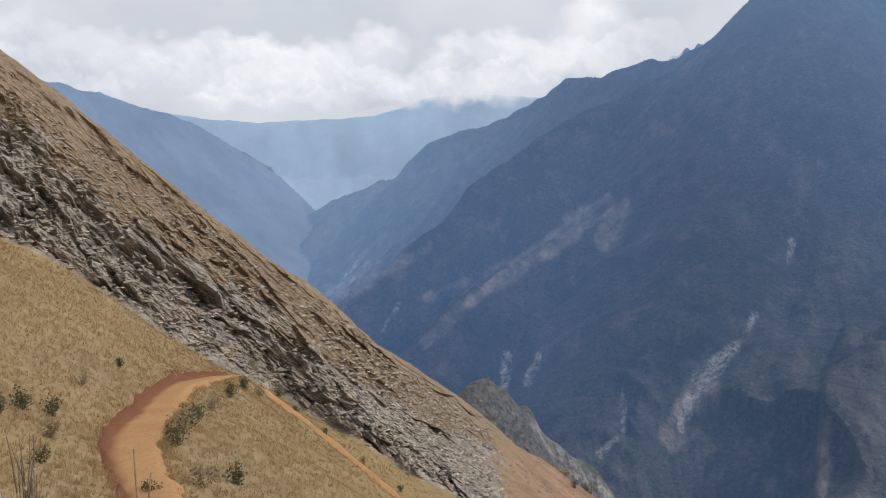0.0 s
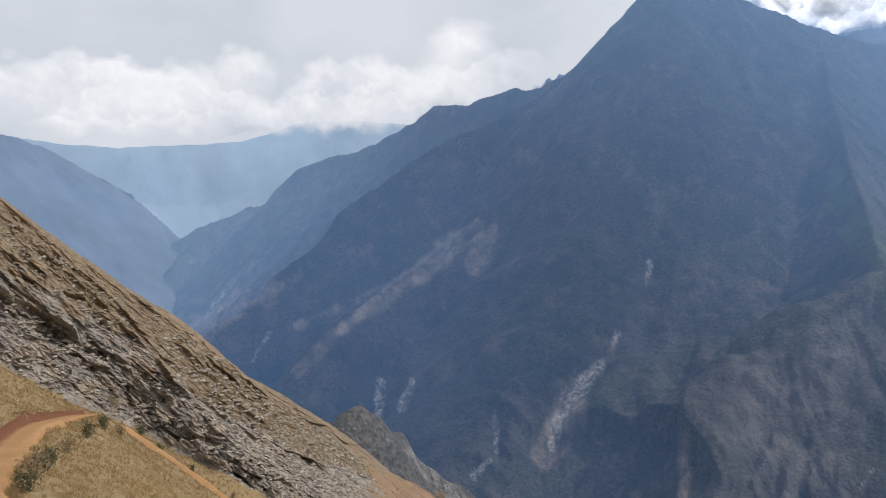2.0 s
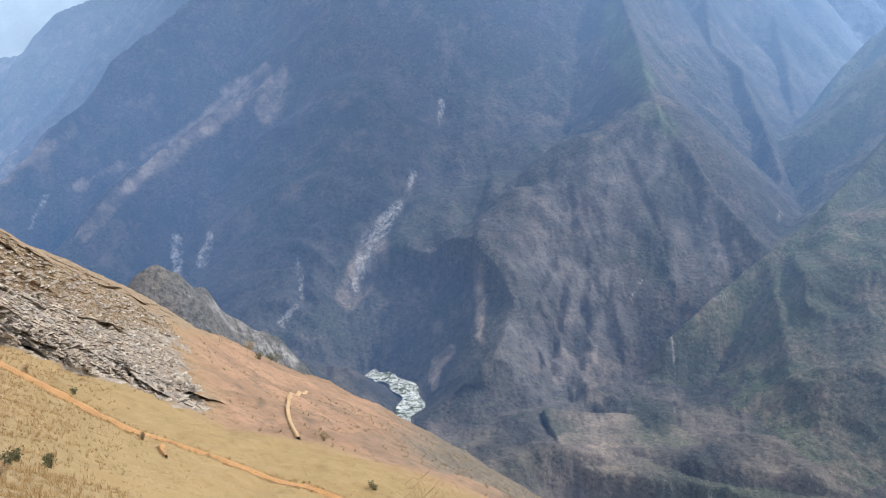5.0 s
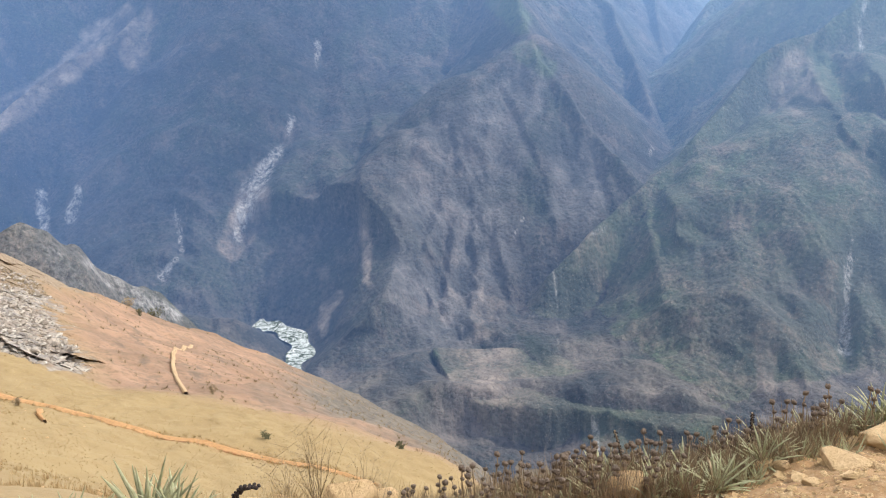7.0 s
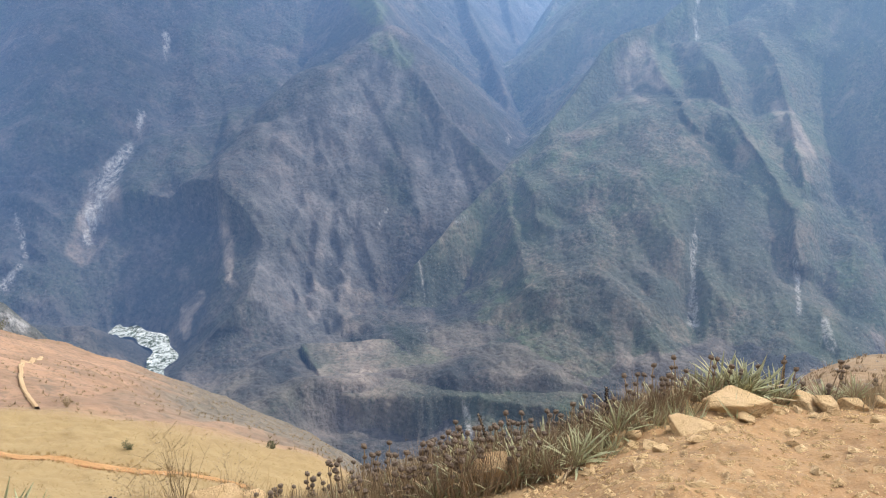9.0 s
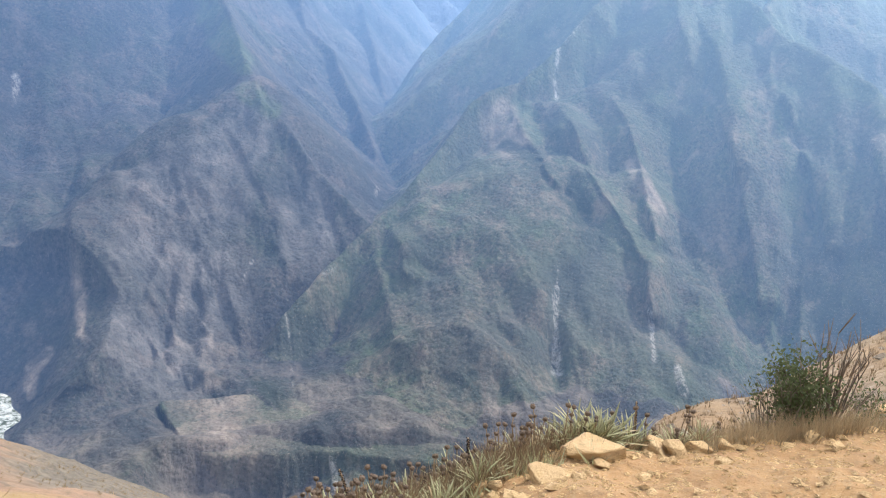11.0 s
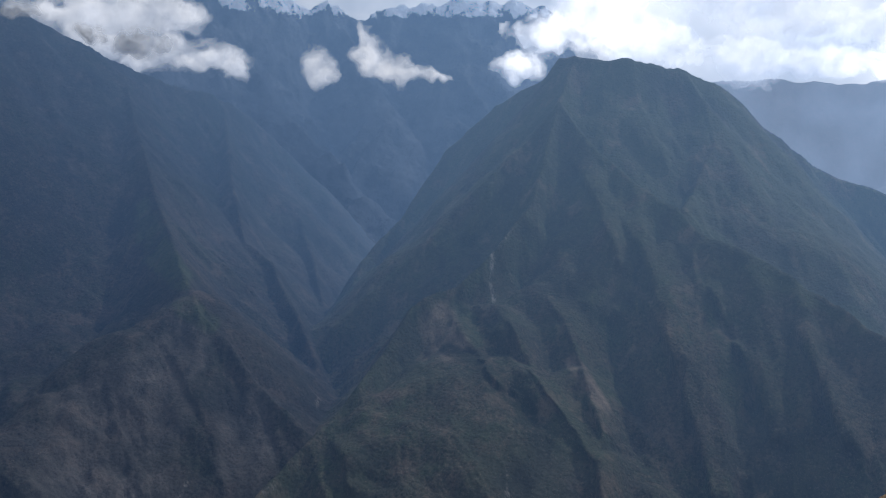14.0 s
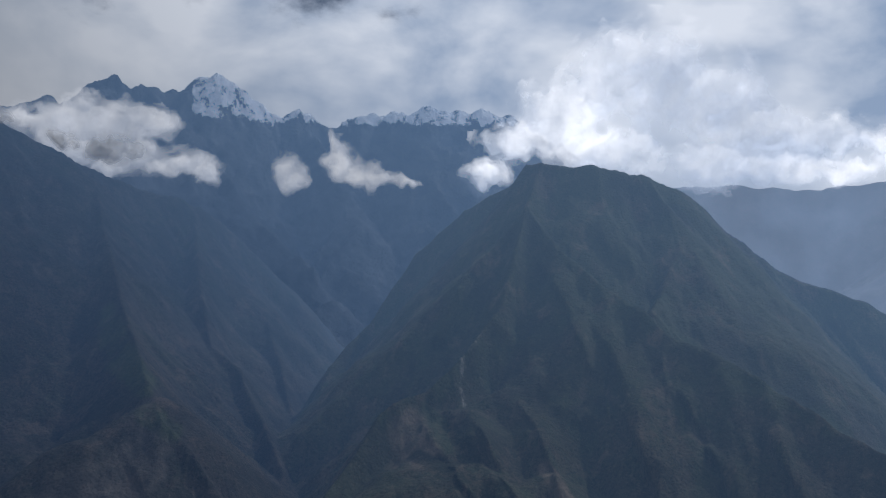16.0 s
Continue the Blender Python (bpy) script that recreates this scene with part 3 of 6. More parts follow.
M_PATH = path_material()
M_TRACK = path_material("pale_dust_track", (0.44, 0.29, 0.15), (0.50, 0.345, 0.19), (0.37, 0.24, 0.125))
for key, pts in LINES.items():
    verts, bank = [], []
    for i, (x, y, z, w) in enumerate(pts):
        a, b = pts[max(i - 1, 0)], pts[min(i + 1, len(pts) - 1)]
        tx, ty = b[0] - a[0], b[1] - a[1]
        n = math.hypot(tx, ty)
        sx, sy = ty / n, -tx / n
        wob = w * (1 + 0.35 * noise.noise((x * 0.6, y * 0.6, 3.0))) * (0.8 if key == "thin" else 1.0)
        uphill = -1 if key == "upper" else 1
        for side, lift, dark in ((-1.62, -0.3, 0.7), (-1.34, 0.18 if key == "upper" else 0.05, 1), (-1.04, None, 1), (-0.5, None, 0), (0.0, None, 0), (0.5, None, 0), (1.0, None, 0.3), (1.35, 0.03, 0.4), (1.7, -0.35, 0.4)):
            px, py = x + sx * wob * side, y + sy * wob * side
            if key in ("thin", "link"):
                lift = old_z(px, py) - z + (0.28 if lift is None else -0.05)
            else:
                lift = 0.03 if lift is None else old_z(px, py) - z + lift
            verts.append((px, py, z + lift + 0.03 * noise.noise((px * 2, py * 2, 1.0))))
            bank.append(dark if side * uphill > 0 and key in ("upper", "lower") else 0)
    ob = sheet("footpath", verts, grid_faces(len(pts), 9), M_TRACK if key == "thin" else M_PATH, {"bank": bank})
    tagged(ob, "orange earth footpath cut across the dry grass slope", "path", kind="structure")

# ---------- the far side of the canyon ----------
az_w = np.arange(-42, 100, 0.125)
r_w = np.exp(np.linspace(math.log(640), math.log(4870), 620))
AZ, RW = (q.astype(np.float32) for q in np.meshgrid(np.radians(az_w), r_w))
X, Y = RW * np.sin(AZ), RW * np.cos(AZ)
deg = np.degrees(AZ)
Z = np.full(X.shape, -2000.0, np.float32)
owner = np.zeros(X.shape, np.int32)
groups = ["wall", "peak", "snow", "far", "farther", "spur", "haze"]
warp_all = (fbm(X / 300, Y / 300, 11, 3) - 0.5) * 200
bend_x, bend_y = ((fbm(X / 330, Y / 330, 13 + q, 4) - 0.5) * 190 for q in (0, 5))
crest_seed = 0


def crest(group, steep, pts, blunt=10.0, wander=0.0, cut=1.0):
    """Raises a ridge along (azimuth, elevation, distance); its flanks fall away steeply, are rounded over blunt metres, and are cut by gullies."""
    global crest_seed
    edge = 26.0 if blunt < 30 and group in ("wall", "peak") else 0.0
    P = [polar(*p) for p in pts]
    bearings = [p[0] for p in pts]
    c0, c1 = np.searchsorted(az_w, (min(bearings) - 24, max(bearings) + 24))
    x, y = X[:, c0:c1] + wander * bend_x[:, c0:c1], Y[:, c0:c1] + wander * bend_y[:, c0:c1]
    best, total = np.full(x.shape, 1e6, np.float32), np.zeros(x.shape, np.float32)
    along, far_off = np.zeros(x.shape, np.float32), np.zeros(x.shape, np.float32)
    start = 0.0
    for p, q in zip(P[:-1], P[1:]):
        dx, dy = q.x - p.x, q.y - p.y
        long = math.hypot(dx, dy) + 1e-6
        s = np.clip(((x - p.x) * dx + (y - p.y) * dy) / long ** 2, 0, 1)
        d = np.hypot(x - p.x - s * dx, y - p.y - s * dy)
        score = (np.sqrt(d * d + blunt ** 2) - blunt) * steep + edge * (1 - np.exp(-d / 45)) - (p.z + s * (q.z - p.z))
        low = np.minimum(best, score)
        keep, add = np.exp((low - best) / 25), np.exp((low - score) / 25)
        along = along * keep + (start + s * long) * add
        far_off = far_off * keep + d * add
        total = total * keep + add
        best = low
        start += long
    along, d = along / total, far_off / total
    size = cut * (1.0 if group in ("wall", "peak") else 0.8 if group != "spur" else 0.3)
    n, warp = crest_seed, warp_all[:, c0:c1]
    z = -best
    gully = ridged((along + warp) / 290, d / 1500 + n, 40 + n, 2)
    flute = 0.45 * fbm((along + warp * 0.7) / 95, d / 700 + n, 140 + n, 2) + 0.55 * ridged((along + warp * 0.8) / 150, d / 900 + n, 150 + n, 2)
    z = z - (0.70 - gully) * np.clip((d - 15) * 0.16, 0, 34) * size - (0.62 - flute) * np.clip((d - 15) * 0.26, 0, 52) * size
    if group in ("wall", "peak"):
        rib = ridged((along + warp * 0.6) / 62, d / 330 + n, 240 + n, 3)
        z = z - (0.66 - rib) * np.clip((d - 12) * 0.30, 0, 34) * cut
    if group == "spur":
        z = z - (0.72 - ridged(x / 55, y / 55, 260, 4)) * np.clip(d * 0.9, 0, 46)
    if group == "snow":
        z = z + (ridged(x / 120, y / 120, 270, 4) - 0.68) * 90
    sub, own = Z[:, c0:c1], owner[:, c0:c1]
    gap = np.clip(10 - np.abs(z - sub), 0, None)
    own[:] = np.where(z > sub, groups.index(group), own)
    sub[:] = np.maximum(z, sub) + gap * gap / 40
    crest_seed += 1


# the wall: its skyline, then the ridges that come down from it
crest("wall", 1.0, [(-15, -7.5, 4300), (-7.3, -2.5, 4200), (-3.2, -1.0, 4050), (-2.3, 0.0, 4000), (-0.9, 1.3, 3850), (1.2, 2.2, 3780), (3.3, 2.7, 3700), (4.2, 2.7, 3650), (6.7, 4.2, 3500), (8.2, 5.3, 3400),
                    (10.6, 5.4, 3300), (13.3, 6.5, 3200), (15.6, 6.8, 3100), (17.1, 7.3, 3000), (18.6, 8.8, 2950), (19.7, 9.8, 2950)])
crest("wall", 1.0, [(19.7, 9.8, 2950), (21.7, 12.0, 2950), (23.4, 13.2, 2970), (25.4, 12.4, 3000), (26.7, 12.5, 3020), (27.8, 11.8, 3040), (29.8, 11.0, 3060), (31.8, 9.9, 3100), (34, 9.2, 3150), (38, 8.0, 3250), (42, 5.5, 3350), (43.6, 2, 3330), (44.6, -3, 3250)])
crest("wall", 0.95, [(17.1, 7.3, 3000), (13.3, 5.0, 2900), (8.2, 2.6, 2750), (4.4, 0.2, 2650), (1.8, -1.7, 2560), (0.2, -3.6, 2500), (-2.1, -5.6, 2420), (-3.7, -7.1, 2360), (-7.2, -9.6, 2280), (-12, -13, 2200)])
crest("wall", 0.95, [(4.2, 2.4, 3650), (1.0, -1.4, 3300), (-0.9, -4.0, 3150), (-3, -5.6, 3050), (-7, -8.8, 2900), (-12, -12, 2800)])
crest("wall", 0.9, [(-4, -1.2, 4100), (-7.3, -3.0, 4050), (-9.2, -5.2, 3900), (-12, -8.5, 3700)])
crest("wall", 0.9, [(18.6, 8.8, 2950), (15, 1.5, 2560), (11.4, -2.8, 2350), (8.7, -4.6, 2280), (6.0, -6.1, 2220), (2.2, -8.4, 2130), (-0.4, -10.7, 2030), (-1.7, -13.6, 1950)], 20)
crest("wall", 0.85, [(22, 8, 2850), (18.8, -2, 2330), (16.0, -9, 2030), (13.0, -15, 1780), (11.5, -20, 1600)], 220, 0.3, 0.8)
crest("wall", 0.9, [(27, 9, 2950), (24.8, 0, 2450), (22.5, -7, 2120), (20.6, -13, 1850), (19.6, -18, 1670), (18.8, -21, 1580)], 140, 0.3, 0.8)
crest("wall", 0.7, [(24.8, -6, 2080), (23.4, -11, 1850), (22.4, -16, 1650), (21.3, -21, 1490), (20.6, -24, 1400)], 160, 0.2, 0.5)
# the broad fluted face, its green knoll, and the ridge that falls from there into the side gorge
crest("wall", 0.85, [(32.6, 9.5, 3080), (33.6, 5, 2650), (34.7, 1.2, 2330), (36.0, -2.5, 2040), (36.6, -4.4, 1900), (37.3, -6.1, 1790), (39.0, -7.8, 1750), (40.5, -10, 1690), (42.7, -12.7, 1620), (43.9, -14.2, 1580)], 6, 0.0, 0.7)
crest("wall", 0.88, [(36.6, -4.6, 1890), (33, -7.0, 1830), (29.5, -10.2, 1720), (26.5, -13.2, 1610), (25.0, -15.3, 1540), (24.8, -17.4, 1460), (24.3, -20.4, 1390), (23.6, -22.4, 1350)], 70, 0.0, 0.7)
crest("wall", 0.9, [(29.8, 10.5, 3000), (30.6, -1.5, 2350), (28.8, -6.3, 2060), (27.3, -9.3, 1900)], 120, 0.2, 0.8)
# spurs inside the side gorge
crest("wall", 1.0, [(38.8, 7.3, 3250), (39.4, 2, 2750), (40.2, -1.4, 2500), (42.0, -2.9, 2420), (43.5, -6.5, 2200), (45.0, -9.9, 2000), (44.3, -12.2, 1880)], 5, 0.0, 0.7)
crest("wall", 1.0, [(42.6, 3.5, 3250), (44.6, -2.8, 2700), (45.4, -6.0, 2480), (46.3, -7.8, 2330)], 5, 0.0, 0.7)
# the pyramid: left edge and summit, the front ridge, the ridge towards the right
crest("peak", 1.5, [(46.2, -8.6, 2180), (47.1, -5.1, 2400), (48.2, -2.6, 2520), (50.5, -0.1, 2680), (52.1, 2.2, 2750), (54.0, 4.9, 2800), (57.0, 7.8, 2800), (60.2, 9.5, 2700), (61.3, 10.7, 2640)], 15, 0.0, 0.7)
crest("peak", 1.1, [(61.3, 10.7, 2640), (62.3, 11, 2600), (65.6, 10.5, 2600), (69.2, 9.7, 2650), (71.6, 8.6, 2700), (74.1, 6.1, 2800), (76.3, 4.2, 2850), (77.8, 2.9, 2900), (80.0, 2.1, 2900), (82.2, 1.4, 2900), (92, -4, 3000)])
crest("peak", 1.35, [(62.3, 11, 2600), (61.2, 8.0, 2430), (60.3, 4.3, 2260), (59.5, 1.0, 2140), (57.4, -1.6, 2030), (54.4, -4.6, 1930), (51.3, -5.9, 1860), (48.6, -9.7, 1720), (46.7, -12.8, 1640), (44.7, -15.0, 1560), (42.7, -16.8, 1500), (41.1, -18.0, 1450), (38.5, -20.3, 1370)], 6, 0.0, 0.7)
crest("peak", 0.9, [(61.2, 8.0, 2430), (63.8, 4.5, 2290), (66.8, 2.2, 2190), (69.0, 0.7, 2120), (71.2, -1.1, 2060), (74.0, -2.5, 2020), (77.4, -4.6, 1950), (79.7, -5.8, 1900), (81.8, -7.1, 1850), (87, -10.5, 1750)], 6, 0.0, 0.8)
crest("peak", 0.95, [(69.4, 9.6, 2640), (70.6, 7.9, 2570), (71.4, 5.3, 2450), (70.4, 2.9, 2300), (69.5, 1.0, 2150)], 8, 0.0, 0.7)
# the dome in front of it
crest("peak", 0.75, [(56.2, -5.6, 1890), (55.2, -8.5, 1770), (54.2, -11.5, 1660), (53.2, -14.8, 1545), (52, -19, 1400), (50, -24, 1240), (47.5, -27.5, 1130)], 150, 0.0, 0.5)
crest("peak", 0.85, [(60.0, -4.5, 1960), (62.2, -9.5, 1750), (64, -15, 1550), (65.0, -20.5, 1370)], 60, 0.1, 0.6)
# ranges behind
crest("snow", 1.0, [(14, 6, 4500), (18, 8, 4600), (22, 10.5, 4650), (25.9, 13.0, 4650), (28.6, 13.4, 4650), (30, 13.9, 4650), (31.2, 13.6, 4650), (32.3, 15.0, 4650), (33.5, 15.6, 4650), (34.7, 15.1, 4650), (37.4, 14.8, 4650), (38.1, 14.1, 4650)])
crest("snow", 1.6, [(38.4, 14.2, 4650), (38.7, 15.9, 4650), (40.1, 16.2, 4650), (42.0, 15.4, 4650), (43.6, 14.2, 4650), (44.5, 13.7, 4650), (45.2, 14.2, 4650), (46.6, 13.6, 4650), (48.4, 13.5, 4650)])
crest("snow", 1.3, [(48.5, 13.6, 4650), (48.9, 14.1, 4650), (50.8, 13.9, 4650), (53.2, 14.2, 4650), (54.7, 14.8, 4650), (58.2, 14.6, 4650), (60, 14.0, 4650), (70, 8, 4650)])
crest("snow", 1.0, [(38.3, 13.4, 4550), (42, 8, 4000), (47, 3, 3600)])
crest("snow", 1.0, [(46.8, 12.6, 4550), (49.5, 8, 4150), (51, 4, 3900)])
crest("far", 0.8, [(-60, 8, 3600), (-36, 6, 3900), (-24.1, 4.6, 4200), (-19.9, 3.6, 4350), (-16.8, 2.5, 4450), (-13.3, 0.7, 4550), (-10.8, -0.9, 4620), (-7.4, -2.5, 4700), (-5, -6, 4720)])
crest("farther", 1.3, [(-40, 4, 4790), (-16, 2.8, 4800), (-12.3, 2.6, 4800), (-8.5, 2.8, 4800), (-4.7, 3.0, 4800), (-2.6, 3.7, 4800), (-0.9, 4.3, 4800), (1.8, 4.5, 4800), (6.3, 4.2, 4800), (14, 3, 4800)])
crest("haze", 1.2, [(50, 6, 4790), (60, 8.0, 4790), (66, 8.7, 4790), (74, 8.9, 4790), (80, 8.3, 4790), (92, 9.5, 4790)])
crest("haze", 0.8, [(78, -2, 4500), (81.5, 2.2, 4500), (84, 4.6, 4400), (88, 7, 4300), (100, 9, 4200)])
crest("spur", 1.5, [(-3, -22, 700), (0.8, -17.6, 715), (1.8, -16.1, 720), (3, -15.7, 725), (4, -15.9, 730), (5.4, -16.8, 740), (7.9, -18.6, 755), (10.2, -20.2, 765), (11.2, -21.5, 770), (13, -25, 780)])
crest("wall", 0.55, [(11.5, -22.0, 1330), (13.7, -22.9, 1330), (16.0, -23.7, 1320), (17.4, -25.4, 1250), (18.0, -27, 1160)], 40, 0.0, 0.6)

RIVER = [(16.8, 1464), (17.4, 1455), (18.3, 1437), (19.5, 1391), (20.0, 1329), (19.2, 1275), (18.4, 1206), (18.6, 1120)]
RIVER_Z = -628.0
bank = np.full(X.shape, 1e9)
river_line = smooth_line(RIVER, 16)
for a, r in river_line:
    bank = np.minimum(bank, np.hypot(X - r * math.sin(radians(a)), Y - r * math.cos(radians(a))))
in_front = step(27, 31, deg) * (1 - step(52, 58, deg)) * (1 - step(1030, 1080, RW))
bottom = RIVER_Z - 22 * in_front + 1 + (42 * fbm(X / 230, Y / 230, 7, 3) + 26 * ridged(X / 110, Y / 110, 8, 4)) * step(10, 220, bank) * (1 - 0.7 * in_front)
gap = np.clip(40 - np.abs(bottom - Z), 0, None)
valley = (bottom > Z) * 1.0
owner[bottom > Z] = groups.index("wall")
Z = np.maximum(Z, bottom) + gap * gap / 160
rough = np.where(owner == groups.index("farther"), 0.4, 1.0)
Z += rough * (0.25 + 0.75 * step(20, 160, bank)) * ((fbm(X / 210, Y / 210, 20, 3) - 0.5) * 44 + (fbm(X / 95, Y / 95, 21, 3) - 0.5) * 26 + (fbm(X / 40, Y / 40, 29, 3) - 0.5) * 14)
Z = np.minimum(Z, np.where(bank < 200, RIVER_Z - 3 + 0.8 * np.clip(bank - 24, 0, None), 9999))
# the terrace over the river, flat on top, with a sheer edge
lip_az = deg + (fbm(X / 60, Y / 60, 37, 3) - 0.5) * 1.2
lip = np.interp(lip_az, [29.6, 30.2, 31.2, 32.4, 34.4, 38, 42, 46, 50, 54], [1210, 1150, 1085, 1058, 1042, 1032, 1026, 1018, 1006, 1200])
lip = lip + (fbm(X / 45, Y / 45, 38, 3) - 0.5) * 30
top = -596 + 0.05 * (RW - 1040) + (fbm(X / 50, Y / 50, 39, 3) - 0.5) * 9
shelf = np.where((RW > lip) & (RW < 1215) & (lip_az > 29.6) & (lip_az < 52), top - 46 * (1 - step(0, 14, RW - lip)), -9999)
terrace = (shelf > Z) * step(30, 60, RW - lip)
owner[shelf > Z] = groups.index("peak")
Z = np.maximum(Z, shelf)
bearing, raised = deg, np.degrees(np.arctan2(Z, RW))
wob_fine = (fbm(X / 40, Y / 40, 91, 4) - 0.5)
wob_wide = (fbm(X / 130, Y / 130, 92, 3) - 0.5)


def nearest(pts, ragged):
    """How far each place lies, in degrees of the view from the rim, from a line of (azimuth, elevation, half width), and the width there."""
    best, width = np.full(X.shape, 99.0), np.ones(X.shape)
    for (a0, e0, w0), (a1, e1, w1) in zip(pts[:-1], pts[1:]):
        dx, dy = a1 - a0, e1 - e0
        s = np.clip(((bearing - a0) * dx + (raised - e0) * dy) / (dx * dx + dy * dy), 0, 1)
        d = np.hypot(bearing - a0 - s * dx, raised - e0 - s * dy)
        width = np.where(d < best, w0 + s * (w1 - w0), width)
        best = np.minimum(best, d)
    return best + (wob_fine + wob_wide) * ragged, width


def streak(lines, ragged):
    """Strips down the slope with ragged edges."""
    out = np.zeros(X.shape)
    for pts in lines:
        d, w = nearest(pts, ragged)
        out = np.maximum(out, 1 - step(w * 0.6, w * 1.2, d))
    return out


push = np.zeros(X.shape)


def rib(height, *pts):
    """A rib that stands out of the slope by height metres, or a gully cut into it where that is negative."""
    global push
    d, w = nearest(pts, 0.35)
    push = push + 0.9 * height * np.minimum(w, 1.0) * np.exp(-(np.clip(d, 0, None) / (1.2 * w)) ** 2) * (owner < 2)


def cliff(height, reach, *pts):
    """A sheer edge down the slope along (azimuth, elevation): the ground on its right stands out by height metres and falls back over reach degrees."""
    global push
    el = np.array([p[1] for p in pts][::-1])
    off = bearing - np.interp(raised, el, [p[0] for p in pts][::-1]) + wob_fine * 0.5
    ends = step(el[0] - 0.4, el[0] + 0.8, raised) * (1 - step(el[-1] - 1.2, el[-1] + 0.4, raised))
    push = push + height * ends * step(-0.25, 0.25, off) * (1 - step(0.3, reach, off)) * (owner < 2)


# ribs that fan out below the cone of the fluted face
rib(16, (31.9, -14.5, 0.3), (31.3, -19.4, 0.5), (30.8, -23.6, 0.5))
rib(16, (31.6, -15, 0.3), (28.9, -18.9, 0.5), (27.1, -22.3, 0.6))
rib(14, (32.4, -15, 0.3), (33.8, -19.4, 0.5), (32.9, -23.6, 0.5))
rib(14, (33.0, -15.5, 0.3), (35.4, -19.8, 0.5), (36.2, -22.1, 0.5))
rib(18, (29.9, -11.7, 0.5), (28.2, -14.7, 0.5), (25.7, -18, 0.5), (24.7, -21.1, 0.5))
rib(18, (35.4, -11.8, 0.5), (37.7, -14.8, 0.5), (39.4, -18.2, 0.4))
rib(-22, (38.9, -16.2, 0.25), (37, -16.9, 0.3), (34.6, -18, 0.3), (32.9, -19.5, 0.25))
cliff(24, 6, (26.2, -9.0), (24.9, -13.5), (24.7, -17.4), (24.3, -20.4), (23.5, -22), (22.2, -24.5))
rib(20, (23.2, -21.8, 0.3), (21.8, -23.0, 0.4), (21.7, -24.6, 0.4))
# gullies of the dark wall
rib(-25, (10.5, -10.8, 0.4), (10.8, -13.1, 0.4), (12.4, -15.1, 0.4), (12.5, -17.8, 0.5), (11.0, -19.2, 0.4))
rib(-20, (4.6, -9.4, 0.4), (4.2, -12.6, 0.4), (4.4, -15.4, 0.4))
rib(-35, (23.1, -3.5, 0.7), (22.6, -9.3, 0.9), (21, -13, 0.7))
rib(-25, (19.6, -11.5, 0.6), (17.6, -14.5, 0.9), (16.2, -18, 0.6))
rib(28, (15.2, -8, 0.7), (14.2, -13, 0.7), (13.4, -17, 0.5))
rib(-24, (7.8, -8, 0.5), (7.4, -12, 0.5), (6.6, -16, 0.5))
# the dome: the hollow under the ridge's elbow, and the ribs beside it
cliff(34, 2.5, (46.0, -14.6), (46.4, -16.0), (46.9, -17.6), (47.0, -18.4))
rib(-26, (45.8, -15.2, 0.2), (46.6, -16.8, 0.6), (48.2, -17.6, 0.6), (49.9, -17.7, 0.2))
rib(34, (44.7, -15.5, 0.4), (45.1, -17, 0.5), (45.9, -19.3, 0.6), (46.4, -22, 0.7))
rib(30, (48.2, -11.5, 0.6), (47.6, -14.0, 0.7))
rib(36, (57.3, -6.1, 0.5), (59, -9.8, 0.6), (61.2, -12.7, 0.6), (63.4, -15.6, 0.6), (64.5, -19.3, 0.5))
rib(32, (60.3, -5.6, 0.5), (62, -7.7, 0.6), (63, -11.1, 0.6), (64.1, -14.8, 0.5))
rib(26, (59.3, 0.1, 0.3), (61.5, -2.5, 0.5), (62, -3.6, 0.4))
rib(-48, (65.0, -7, 0.5), (66.0, -11, 0.6), (66.5, -15, 0.7), (66.3, -21, 0.6))
rib(-40, (60.6, -15.1, 0.4), (58.6, -18.3, 0.6), (57.9, -21.7, 0.6), (58.5, -24.5, 0.6))
rib(-30, (63.4, -14.5, 0.4), (64.9, -20, 0.5), (65.8, -23.5, 0.5))
rib(-34, (55.6, -7.0, 0.5), (57.2, -10.5, 0.8), (59.4, -13.4, 0.6))
cliff(34, 2.2, (57.6, -6.5), (59.4, -10), (61.6, -13), (63.8, -16), (64.8, -20))
cliff(30, 2.0, (60.4, -5.2), (62.2, -8), (63.2, -11), (64.4, -15))
cliff(26, 1.8, (53.6, -6.2), (55.2, -8.6), (57.6, -11.6))
cliff(22, 1.6, (58.6, 6.5), (56.4, 2.5), (54.6, -1.5))
cliff(20, 1.4, (55.6, 5.5), (53.6, 1.5), (52.0, -2.5))
rib(-24, (50.8, -3.0, 0.2), (49.0, -6.5, 0.6), (46.6, -10.5, 0.6), (45.2, -13.0, 0.3))
# the flank towards the right
cliff(34, 2.5, (66.8, -5), (68.6, -8.6), (70.2, -13), (71.5, -18))
cliff(34, 2.5, (71.0, -4), (73.4, -9), (75.0, -14))
cliff(30, 2.0, (76.0, -6), (77.8, -10), (79.4, -14))
cliff(24, 2.0, (61.8, 4.5), (63.8, 1), (65.4, -3.5))
cliff(26, 2.0, (65.2, 1.0), (66.6, -2), (68.0, -6))
cliff(9, 1.6, (30.9, -15.2), (29.2, -19), (27.6, -22.6))
cliff(9, 1.2, (31.8, -15.8), (31.0, -19.5), (30.4, -23.6))
cliff(8, 1.2, (32.8, -16.2), (33.0, -20), (32.4, -23.6))
cliff(8, 1.4, (34.0, -16.4), (34.8, -20), (35.4, -22.6))
cliff(10, 2.0, (35.2, -8.5), (36.8, -12), (38.4, -15.6))
